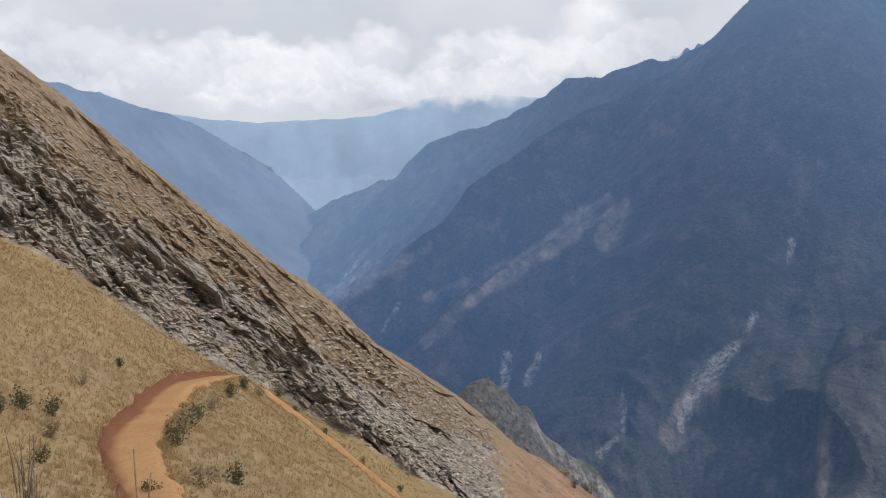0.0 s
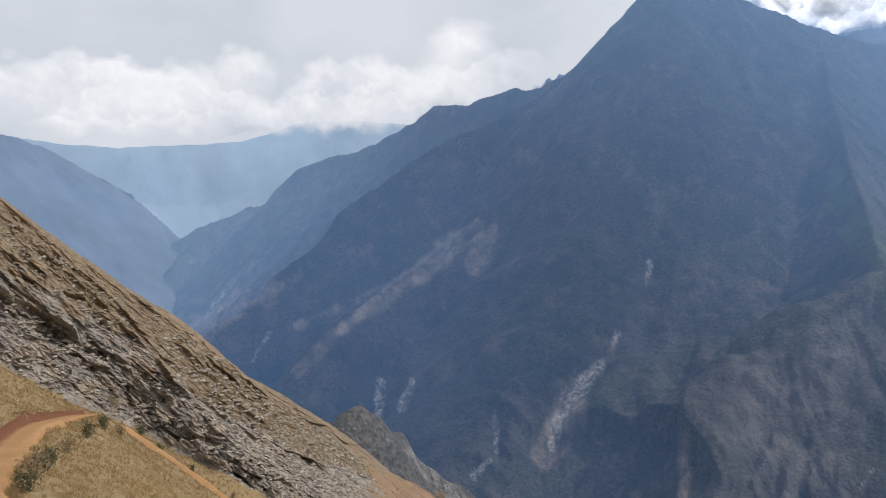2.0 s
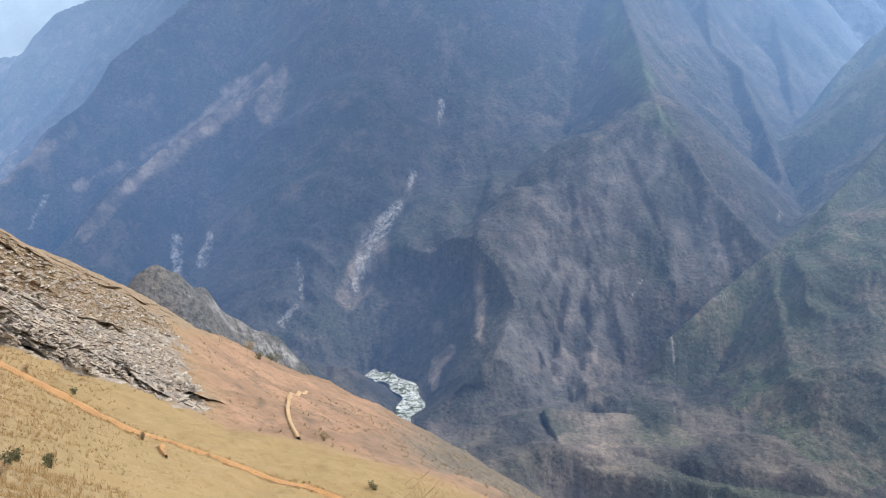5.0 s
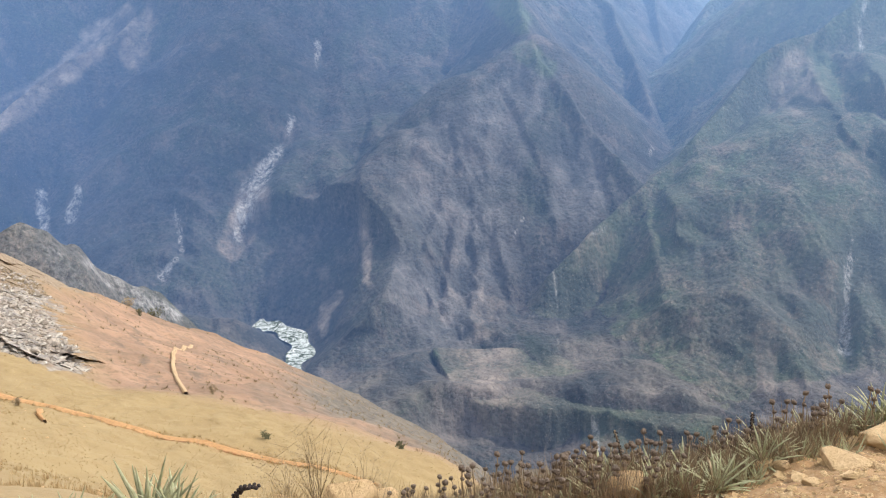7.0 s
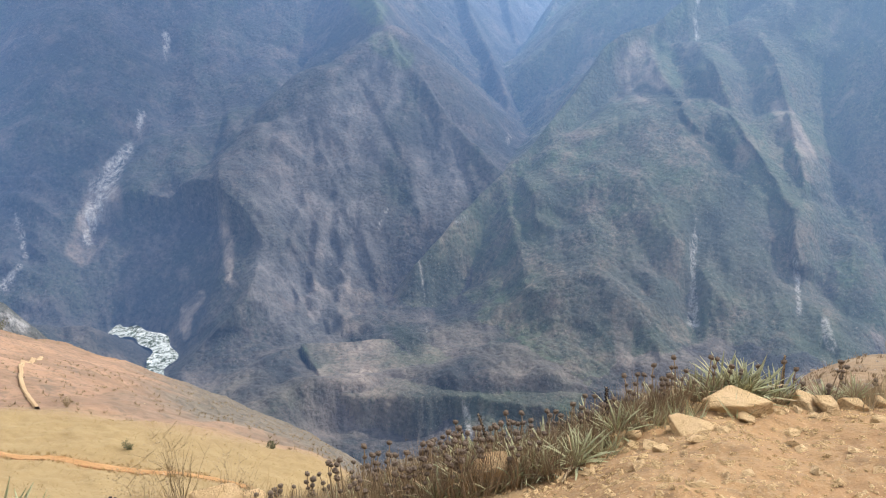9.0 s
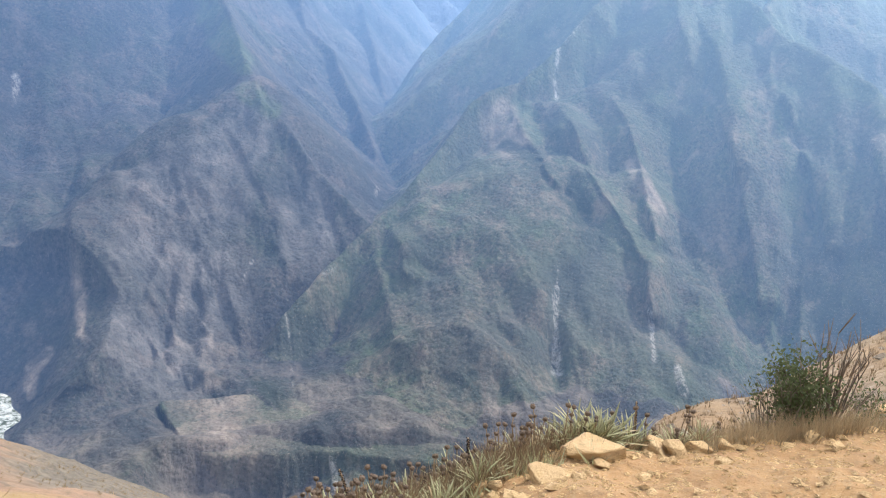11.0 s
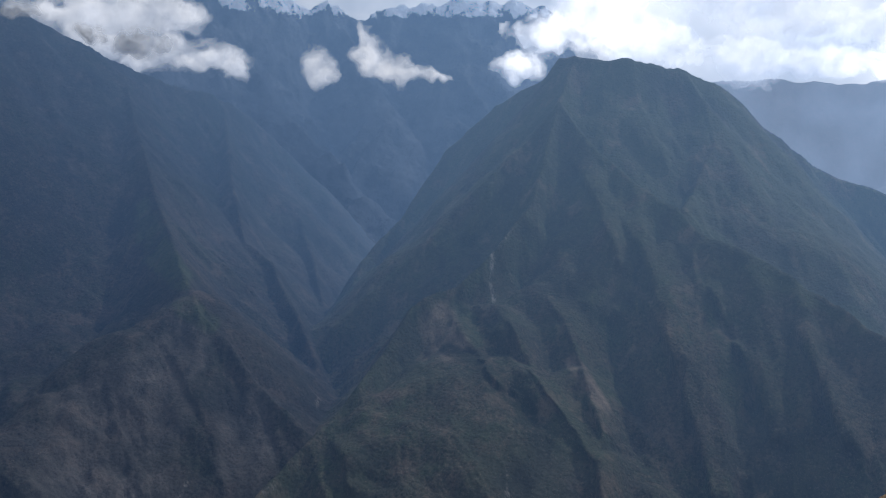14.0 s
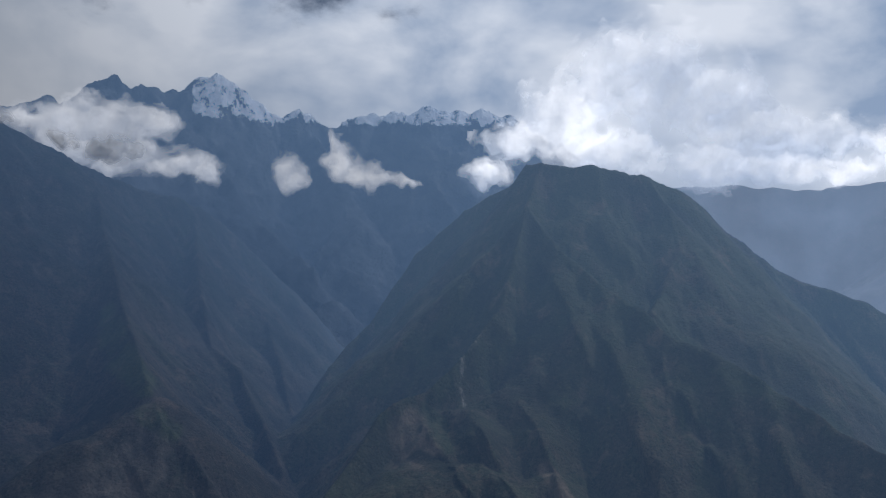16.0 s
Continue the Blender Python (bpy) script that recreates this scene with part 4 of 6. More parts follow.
rib(30, (69.0, -4.5, 0.6), (70.5, -8.6, 0.6), (71.9, -12.1, 0.6), (73.5, -16, 0.6))
rib(36, (73.4, -2.4, 0.6), (74.6, -5.4, 0.7), (75.7, -8.8, 0.7), (77.5, -13, 0.6))
rib(34, (76.6, -5, 0.5), (77.5, -7.9, 0.6), (78.9, -11.3, 0.6), (80.3, -14.2, 0.6))
rib(-34, (71.6, -4, 0.5), (73.0, -8, 0.6), (74.8, -13, 0.6))
rib(24, (66.5, 1.6, 0.4), (67.2, -2, 0.5), (68.4, -6.5, 0.6), (69.2, -9, 0.5))
rib(-26, (68.8, 0, 0.4), (69.4, -3.5, 0.5))
rib(26, (63.0, 5, 0.4), (63.6, 1.8, 0.6), (64.6, -1.5, 0.5))
rib(-30, (65.6, 5.5, 0.6), (67.2, 3.6, 0.6), (69.0, 1.8, 0.4))
rib(24, (71.6, 5.0, 0.5), (74.0, 1.5, 0.6), (76.5, -2, 0.6))
rib(24, (74.5, 5.4, 0.4), (77.5, 0.8, 0.6), (80, -3, 0.6))
rib(22, (54.6, 4.6, 0.4), (53.6, 1.2, 0.5), (52.4, -2.5, 0.5))
rib(22, (57.6, 7.4, 0.4), (56.4, 3.0, 0.5), (55.4, -1.0, 0.5))
push = push + (owner < 2) * (7 * (ridged(bearing / 0.75 + wob_wide * 2.5 + 0.12 * raised, raised / 3.2, 311, 3) - 0.62))
push = push + (owner < 2) * (12 * (ridged(bearing / 1.5 + wob_wide * 2, raised / 6.0, 301, 3) - 0.62)) * step(-30, -26, raised)
shrink = 1 - push / np.sqrt(RW * RW + Z * Z)
X, Y, Z = X * shrink, Y * shrink, Z * shrink

pale = streak([[(19.6, -11.7, 0.35), (18.6, -12.8, 0.6), (17.5, -14.3, 0.75), (16.7, -16.0, 0.45), (16.2, -17.6, 0.2)], [(12.4, -15.1, 0.08), (12.5, -17.8, 0.1)], [(11.9, -18.4, 0.1), (11.0, -19.4, 0.25)],
               [(6.6, -13.2, 0.14), (6.0, -15.0, 0.2)], [(4.5, -13.2, 0.15), (4.3, -15.2, 0.3)], [(22.8, -5.2, 0.12), (22.4, -6.8, 0.16)], [(20.6, -9.8, 0.06), (20.2, -10.8, 0.09)]], 0.7)
pale = np.maximum(pale, streak([[(6.2, -17.6, 0.25), (8.6, -19.8, 0.6), (10.2, -21.2, 0.7), (11.4, -22.0, 0.4)], [(3.5, -16.2, 0.15), (5.0, -17.0, 0.3)]], 0.9) * (owner == groups.index("spur")))
pale = np.maximum(pale, streak([[(-3.0, -9.7, 0.12), (-4.2, -11.5, 0.18)], [(-5.2, -6.0, 0.12), (-7.2, -8.5, 0.2)], [(38.6, -20.2, 0.09), (39.0, -22.8, 0.12), (39.1, -25.5, 0.07)],
                                [(37.8, -16.2, 0.05), (36.2, -17.2, 0.06), (35.6, -18.6, 0.05)], [(45.2, -11.6, 0.06), (44.9, -12.5, 0.12)], [(42.6, -17.2, 0.1), (41.4, -17.9, 0.1)]], 0.35))
pale = np.maximum(pale, streak([[(56.9, -2.3, 0.1), (56.7, -4.2, 0.1), (57.2, -6.6, 0.08)], [(58.0, -16.8, 0.10), (58.0, -19.5, 0.16), (58.3, -22, 0.22), (58.5, -23.8, 0.4)], [(64.6, -19.2, 0.08), (65.3, -22.2, 0.16)],
                                [(67.0, -22.6, 0.16), (67.6, -24, 0.2)], [(82.0, -14.5, 0.08), (82.5, -16.5, 0.14)], [(42.0, -30.0, 0.12), (42.2, -31.4, 0.12), (42.5, -33, 0.2)], [(59.4, 0.6, 0.07), (57.2, -1.8, 0.08)]], 0.5))
tan = streak([[(11.2, -2.9, 0.7), (8.0, -5.0, 0.7), (4.0, -8.0, 0.6), (1.0, -10.2, 0.5), (-1.2, -12.6, 0.4)], [(12.2, -3.2, 0.9), (11.0, -5.2, 0.9)], [(17.6, -15.0, 1.3), (15.8, -18, 0.9)], [(-1.0, -6.0, 0.5), (-4.6, -7.4, 0.8), (-7.4, -9.4, 0.9)],
              [(1.4, -8.2, 0.4), (-1.2, -9.2, 0.3)], [(23.0, -21.9, 0.3), (21.8, -22.8, 0.4), (21.7, -24.4, 0.4)], [(31.5, -19.5, 0.5), (30.9, -23.4, 0.6)], [(33.3, -21.0, 0.4), (33.0, -23.8, 0.5)], [(25.0, -15.3, 0.3), (25.2, -18.2, 0.7), (25.0, -21, 0.5)]], 0.9)
tan = np.maximum(tan, streak([[(31.0, -27.9, 0.5), (32.6, -28.3, 0.9), (35.4, -28.9, 0.5)], [(53.5, -24.5, 0.7), (53.9, -26.5, 0.6)], [(53, -7, 1.2), (54.2, -8.5, 1.2)], [(62.4, -9.5, 0.5), (65, -13.5, 0.5)]], 0.9))
tan = np.maximum(tan, terrace * (1 - step(34.5, 37.5, deg)))
tan = np.maximum(tan, 0.5 * valley * step(0.45, 0.6, fbm(X / 90, Y / 90, 99, 4)))
green = np.maximum(streak([[(36.6, -5.8, 0.7), (37.8, -6.8, 0.6)], [(33.9, 0.4, 0.8), (34.8, -2.4, 1.0), (36.0, -4.0, 0.7)], [(61.4, 7.6, 0.5), (64, 4.2, 0.6), (66.8, 2.0, 0.7), (70.5, -0.6, 0.6), (75, -3.6, 0.6), (80, -6.4, 0.6)], [(51.6, -6.6, 0.9), (54.5, -6.8, 1.2), (56, -8, 0.7)]], 0.9),
                   0.8 * (owner == groups.index("peak")) * step(-9, 2, raised) * step(0.36, 0.58, fbm(X / 150, Y / 150, 95, 4)))
green = np.maximum(green, 0.5 * (owner == groups.index("peak")) * step(0.45, 0.62, fbm(X / 120, Y / 120, 96, 4)))
# bare weathered slate: the fluted face, the cliffs over the river, the foot of the dome
bare_slate = np.maximum(streak([[(36, -9, 1.6), (32, -14, 4.5), (31, -18, 5.5), (30, -22, 3.5)], [(40.5, -12.5, 1.6), (40, -16, 2.2)]], 2.5),
                        0.3 * streak([[(54, -22, 2.0), (60, -19, 3.0), (65, -19, 3.0)], [(68, -12, 2.0), (74, -14, 2.5)], [(8, -12, 1.5), (7, -17, 2.0)]], 2.5))
# darker patches on the dome and by the terrace's rim
dark_patch = streak([[(54.0, -8.8, 0.4), (57.0, -10.4, 1.0), (59.2, -12.6, 1.0), (59.6, -14.2, 0.5)], [(56.2, -7.2, 0.4), (57.8, -9.0, 0.6)], [(40.5, -21.0, 0.6), (40.2, -24, 0.7)], [(36.5, -25, 0.6), (38.4, -26.4, 0.5)]], 0.9)
snow = step(13.0, 13.7, raised + 1.0 * (fbm(X / 70, Y / 70, 97, 4) - 0.5)) * step(38.2, 38.7, deg)
faces = grid_faces(*X.shape)[:, ::-1]
V = np.stack([X, Y, Z], -1).reshape(-1, 3)
face_owner = owner.ravel()[faces[:, 0]]
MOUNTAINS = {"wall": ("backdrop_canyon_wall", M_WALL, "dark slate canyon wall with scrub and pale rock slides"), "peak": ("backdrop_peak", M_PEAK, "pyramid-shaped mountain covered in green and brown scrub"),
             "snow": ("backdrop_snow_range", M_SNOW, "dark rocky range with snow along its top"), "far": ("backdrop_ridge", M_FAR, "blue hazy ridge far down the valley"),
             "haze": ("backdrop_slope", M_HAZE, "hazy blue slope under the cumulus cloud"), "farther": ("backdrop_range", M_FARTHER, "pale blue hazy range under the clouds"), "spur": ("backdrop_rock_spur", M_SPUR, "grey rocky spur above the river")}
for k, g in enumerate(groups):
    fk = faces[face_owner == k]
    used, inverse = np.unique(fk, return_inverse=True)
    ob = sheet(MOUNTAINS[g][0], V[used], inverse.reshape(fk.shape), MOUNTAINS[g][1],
               {"pale": pale.ravel()[used], "tan": tan.ravel()[used], "green": green.ravel()[used], "dark_patch": dark_patch.ravel()[used], "slate": bare_slate.ravel()[used], "snow": snow.ravel()[used]})
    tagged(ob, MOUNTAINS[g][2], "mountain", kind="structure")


def river_material():
    k = Mat("white_water", 0.25)
    foam = k.span(k.noise(0.09, 8, 0.85, None, 0.8), 0.45, 0.60)
    k.colour(k.mix(foam, (0.07, 0.10, 0.09), (0.74, 0.77, 0.75)))
    k.put(k.span(foam, 0, 1, 0.15, 0.8), k.b.inputs["Roughness"])
    k.bump(k.noise(0.12, 8, 0.7), 0.6, 2.0)
    return k.m


rv = []
for i, (a, r) in enumerate(river_line):
    a0, r0 = river_line[max(i - 1, 0)]
    a1, r1 = river_line[min(i + 1, len(river_line) - 1)]
    p0, p1, p = polar(a0, 0, r0), polar(a1, 0, r1), polar(a, 0, r)
    side = Vector((p1.y - p0.y, -(p1.x - p0.x), 0)).normalized() * (20 + 5 * math.sin(i * 0.3))
    for s in (-1, -0.5, 0, 0.5, 1):
        rv.append((p.x + side.x * s, p.y + side.y * s, RIVER_Z + 0.4 * noise.noise((p.x / 9, p.y / 9, s))))
tagged(sheet("water", rv, grid_faces(len(river_line), 5), river_material()), "white-water river in the canyon bottom", "river", kind="structure")

# ---------- clouds: banks of the sky's backdrop among and behind the mountains ----------
def cloud_material():
    k = Mat("cloud", 1.0)
    k.colour(k.mix(k.span(k.read("crisp"), 0.4, 1.0), (0.06, 0.06, 0.065), (0.55, 0.56, 0.58)))
    k.b.inputs["Specular IOR Level"].default_value = 0.0
    # emission stands in for sunlight in the cloud: tops painted brighter, undersides greyer
    tone = k.sums("ADD", k.span(k.noise(0.0019, 7, 0.52, None, 0.2), 0.34, 0.66, 0.0, 1.0), k.span(k.read("lift"), 0, 1, -0.35, 0.35))
    tone = k.sums("ADD", 0.9, k.sums("MULTIPLY", k.read("crisp"), k.sums("SUBTRACT", tone, 0.9)))
    k.put(k.mix(k.span(tone, 0.1, 0.9), (0.60, 0.68, 0.82), (0.97, 0.98, 1.0)), k.b.inputs["Emission Color"])
    k.put(k.sums("MULTIPLY", k.read("lit"), k.span(tone, 0.0, 1.0, 0.75, 1.15)), k.b.inputs["Emission Strength"])
    dense = k.sums("ADD", k.read("dense"), k.sums("MULTIPLY", k.read("crisp"), k.span(k.noise(0.007, 3.5, 0.5, None, 0.2), 0.25, 0.75, -0.45, 0.45)))
    k.put(k.span(dense, 0.10, 1.15), k.b.inputs["Alpha"])
    return k.m


M_CLOUD = cloud_material()


def cloud(lumps, distance, seed, lit, label, crisp=1.0, ragged=5):
    """lumps: (azimuth, elevation, half width, half height) in degrees; a swelling bank with ragged edges."""
    a0, a1 = min(q[0] - 1.7 * q[2] for q in lumps), max(q[0] + 1.7 * q[2] for q in lumps)
    e0, e1 = min(q[1] - 1.7 * q[3] for q in lumps), max(q[1] + 1.7 * q[3] for q in lumps)
    a, e = np.meshgrid(np.arange(a0, a1, 0.1), np.arange(e0, e1, 0.1))
    wa = a + (fbm(a * 1.1, e * 1.1, seed, ragged) - 0.5) * 1.6
    we = e + (fbm(a * 1.1 + 50, e * 1.1, seed + 9, ragged) - 0.5) * 1.3
    dense, lift = np.zeros(a.shape), np.zeros(a.shape)
    for az, el, w, h in lumps:
        d = np.hypot((wa - az) / w, (we - el) / h)
        body = 1 - step(0.25, 1.45, d)
        lift = np.where(body > dense, np.clip(0.5 + 0.5 * (we - el) / h, 0, 1), lift)
        dense = 1 - (1 - dense) * (1 - body)
    r = distance - 190 * dense + (fbm(a * 0.8, e * 0.8, seed + 3, 3) - 0.5) * 120
    v = np.stack([r * np.sin(np.radians(a)), r * np.cos(np.radians(a)), r * np.tan(np.radians(e))], -1).reshape(-1, 3)
    f = grid_faces(*a.shape)
    f = f[(dense.ravel()[f] > 0.04).all(1)]
    used, inverse = np.unique(f, return_inverse=True)
    ob = sheet("cloud", v[used], inverse.reshape(f.shape), M_CLOUD, {"dense": dense.ravel()[used], "lift": lift.ravel()[used], "lit": np.full(len(used), lit), "crisp": np.full(len(used), crisp)})
    return tagged(ob, label, "cloud", "clouds among the mountains")


def shade_deck(lumps, height, seed, label):
    """A deck of cloud lying level: (x, y, half length, half width) in metres."""
    x0, x1 = min(q[0] - 1.6 * q[2] for q in lumps), max(q[0] + 1.6 * q[2] for q in lumps)
    y0, y1 = min(q[1] - 1.6 * q[3] for q in lumps), max(q[1] + 1.6 * q[3] for q in lumps)
    x, y = np.meshgrid(np.arange(x0, x1, 25.0), np.arange(y0, y1, 25.0))
    wx = x + (fbm(x / 420, y / 420, seed, 4) - 0.5) * 520
    wy = y + (fbm(x / 420 + 50, y / 420, seed + 9, 4) - 0.5) * 520
    dense = np.zeros(x.shape)
    for cx, cy, a, b in lumps:
        dense = 1 - (1 - dense) * (1 - (1 - step(0.35, 1.35, np.hypot((wx - cx) / a, (wy - cy) / b))))
    z = height + 170 * dense + (fbm(x / 300, y / 300, seed + 3, 4) - 0.5) * 160
    f = grid_faces(*x.shape)
    f = f[(dense.ravel()[f] > 0.04).all(1)]
    used, inverse = np.unique(f, return_inverse=True)
    v = np.stack([x, y, z], -1).reshape(-1, 3)
    ob = sheet("cloud", v[used], inverse.reshape(f.shape), M_CLOUD, {"dense": dense.ravel()[used] * 1.3, "lift": np.full(len(used), 0.2), "lit": np.full(len(used), 0.9), "crisp": np.ones(len(used))})
    return tagged(ob, label, "cloud", "clouds among the mountains")


# an unseen overcast above the wall, added to cast shadow on its upper slopes
shade_deck([(2740, 2130, 900, 800), (3490, 2330, 900, 700), (2640, 1430, 330, 400), (4150, 2330, 650, 650), (3040, 2930, 900, 500)], 2200, 8, "broad grey cloud lying over the canyon wall")
cloud([(28.6, 12.3, 1.9, 1.0), (31.2, 12.4, 2.4, 1.5), (33.8, 12.4, 2.4, 1.5), (36.2, 12.8, 1.8, 1.0), (35.0, 10.6, 1.8, 1.0), (38.0, 10.6, 1.4, 0.9), (39.6, 9.9, 1.0, 0.9), (31.4, 10.6, 1.6, 1.0), (33.4, 10.0, 1.4, 0.8), (36.6, 9.8, 1.5, 0.7), (30.0, 11.6, 1.4, 1.2), (31.6, 13.6, 0.8, 0.8)], 3950, 1, 2.6, "white ragged cloud hanging before the dark range", 0.75)
cloud([(44.7, 10.2, 1.2, 1.0), (45.2, 9.5, 0.9, 0.7)], 3950, 2, 2.4, "small white cloud before the dark range", 0.75)
cloud([(47.9, 12.0, 0.6, 1.1), (48.6, 10.8, 1.3, 1.1), (50.2, 9.8, 1.3, 1.0), (51.6, 9.8, 1.1, 0.6), (53.2, 9.6, 0.8, 0.4)], 3950, 3, 2.4, "drawn-out white cloud before the dark range", 0.75)
cloud([(58.4, 10.0, 1.6, 0.9), (60.5, 12.3, 2.4, 1.4), (63.5, 14.2, 2.6, 2.4), (66.5, 16.6, 2.6, 2.6), (70.0, 16.0, 3.5, 3.6), (74.0, 14.0, 3.4, 2.8), (77.0, 12.0, 2.8, 1.8), (80.5, 11.6, 2.2, 1.3), (66.0, 11.2, 3.6, 2.0), (72.5, 10.2, 3.6, 1.5), (83.8, 11.0, 1.6, 0.9), (76, 9.7, 4, 1.0), (81, 9.4, 3, 0.9), (86, 9.8, 3, 1.0)], 4300, 4, 4.2, "great heaped cumulus cloud behind the summit")
cloud([(23.6, 12.6, 1.4, 0.6), (27.0, 12.4, 1.8, 0.6), (30.6, 11.3, 0.9, 0.6), (33.8, 11.0, 2.0, 0.9)], 2880, 5, 0.9, "white cloud caught on the dark summit")
heaps_rng = random.Random(12)
heap = [(-14, 3.9, 3.2, 0.9), (-9.5, 4.0, 2.6, 0.9), (-4.5, 4.4, 2.6, 0.9), (0.8, 5.4, 2.4, 0.9), (5.2, 5.4, 2.4, 0.9), (-22, 6.2, 6, 1.6), (-12, 5.2, 5, 1.6), (-4, 4.6, 4, 1.1), (3.0, 5.0, 4, 1.3), (9.0, 7.0, 4, 1.3)]
for _ in range(46):
    a = heaps_rng.uniform(-28, 14)
    w = heaps_rng.uniform(1.0, 2.8)
    heap.append((a, 5.0 + 0.12 * max(a, -6) + heaps_rng.uniform(0.0, 3.2), w, w * heaps_rng.uniform(0.5, 0.75)))
cloud(heap, 4640, 6, 1.5, "long bank of heaped white clouds down the valley", 0.42, 3)

# ---------- plants and stones ----------
rng = random.Random(5)


def part(name, mesh, material, parent=None, label=""):
    """Links a bmesh, or a mesh to be shared, as one object under a thing."""
    if isinstance(mesh, bmesh.types.BMesh):
        me = bpy.data.meshes.new(name)
        mesh.to_mesh(me)
        mesh.free()
        me.materials.append(material)
    else:
        me = mesh
    ob = new(name, me)
    ob.parent = parent
    return tagged(ob, label)


def dappled(name, a, b, rough=0.85, scale=30.0, spread=0.35, thin=0.0):
    """Two tones in patches, with each object or island a little lighter or darker than the next."""
    k = Mat(name, rough)
    c = k.mix(k.span(k.noise(scale, 4, 0.7), 0.35, 0.65), a, b)
    c = k.mix(k.sums("MULTIPLY", k.island(), spread), c, tuple(v * 0.45 for v in a))
    k.colour(c)
    k.bump(k.noise(scale * 3, 4, 0.7), 0.4, 0.01)
    if thin:
        through_leaf = k.n.new("ShaderNodeBsdfTranslucent")
        k.put(c, through_leaf.inputs[0])
        both = k.n.new("ShaderNodeMixShader")
        both.inputs[0].default_value = thin
        k.l.new(k.b.outputs[0], both.inputs[1])
        k.l.new(through_leaf.outputs[0], both.inputs[2])
        k.l.new(both.outputs[0], k.n["Material Output"].inputs[0])
    return k.m


def stone_material(name, a, b, dark):
    k = Mat(name, 0.9)
    beds = k.scaled(1, 1, 3.0, (14, 8, 0))
    c = k.mix(k.span(k.noise(4, 6, 0.65, beds), 0.35, 0.65), a, b)
    c = k.mix(k.span(k.noise(11, 6, 0.75), 0.55, 0.72), c, dark)
    c = k.mix(k.sums("MULTIPLY", k.each(), 0.3), c, dark)
    k.colour(c)
    k.bump(k.noise(9, 8, 0.75, beds), 1.0, 0.06)
    return k.m


M_STONE = stone_material("tan_sandstone", (0.74, 0.51, 0.27), (0.62, 0.41, 0.19), (0.32, 0.19, 0.09))
M_GREY = stone_material("grey_limestone", (0.74, 0.68, 0.57), (0.56, 0.50, 0.41), (0.20, 0.16, 0.12))
M_SLAB = stone_material("brown_schist", (0.42, 0.35, 0.27), (0.30, 0.24, 0.18), (0.15, 0.12, 0.09))
M_PALE = stone_material("pale_schist", (0.60, 0.53, 0.43), (0.48, 0.41, 0.32), (0.22, 0.18, 0.14))
M_LEAF = dappled("rosette_leaf", (0.42, 0.41, 0.21), (0.60, 0.57, 0.35), 0.6, 9.0, 0.35, 0.3)
M_DEAD = dappled("dry_leaf", (0.38, 0.27, 0.15), (0.50, 0.38, 0.22), 0.9, 9.0)
M_HEAD = dappled("seed_head", (0.15, 0.105, 0.075), (0.235, 0.17, 0.115), 0.95, 60.0)
M_STEM = dappled("dry_stem", (0.27, 0.19, 0.115), (0.40, 0.28, 0.165), 0.9, 20.0)
M_TWIG = dappled("grey_twig", (0.16, 0.125, 0.095), (0.24, 0.19, 0.145), 0.9, 20.0)
M_DARK = dappled("black_spike", (0.025, 0.018, 0.016), (0.05, 0.035, 0.03), 0.9, 60.0)
M_BUSH = dappled("shrub_leaf", (0.085, 0.11, 0.04), (0.15, 0.17, 0.07), 0.7, 12.0, 0.5, 0.35)
M_OLIVE = dappled("hill_shrub", (0.11, 0.11, 0.05), (0.16, 0.145, 0.075), 0.85, 3.0, 0.5, 0.3)
M_STRAW = dappled("straw", (0.55, 0.375, 0.18), (0.45, 0.305, 0.145), 0.9, 2.0, 0.45, 0.5)
M_GOLDEN = dappled("golden_straw", (0.50, 0.355, 0.165), (0.43, 0.30, 0.138), 0.9, 2.0, 0.2, 0.5)
M_UNDER = dappled("undergrowth", (0.34, 0.245, 0.14), (0.48, 0.36, 0.21), 0.9, 5.0, 0.5, 0.4)


def tube(bm, points, radii, sides=5):
    rings = []
    for i, p in enumerate(points):
        a, b = Vector(points[max(i - 1, 0)]), Vector(points[min(i + 1, len(points) - 1)])
        d = (b - a).normalized()
        s = d.orthogonal().normalized()
        t = d.cross(s)
        rings.append([bm.verts.new(Vector(p) + (s * math.cos(q) + t * math.sin(q)) * radii[i]) for q in (2 * math.pi * k / sides for k in range(sides))])
    for u, v in zip(rings[:-1], rings[1:]):
        for k in range(sides):
            bm.faces.new((u[k], u[(k + 1) % sides], v[(k + 1) % sides], v[k])).smooth = True
    bm.faces.new(rings[-1])
    return bm


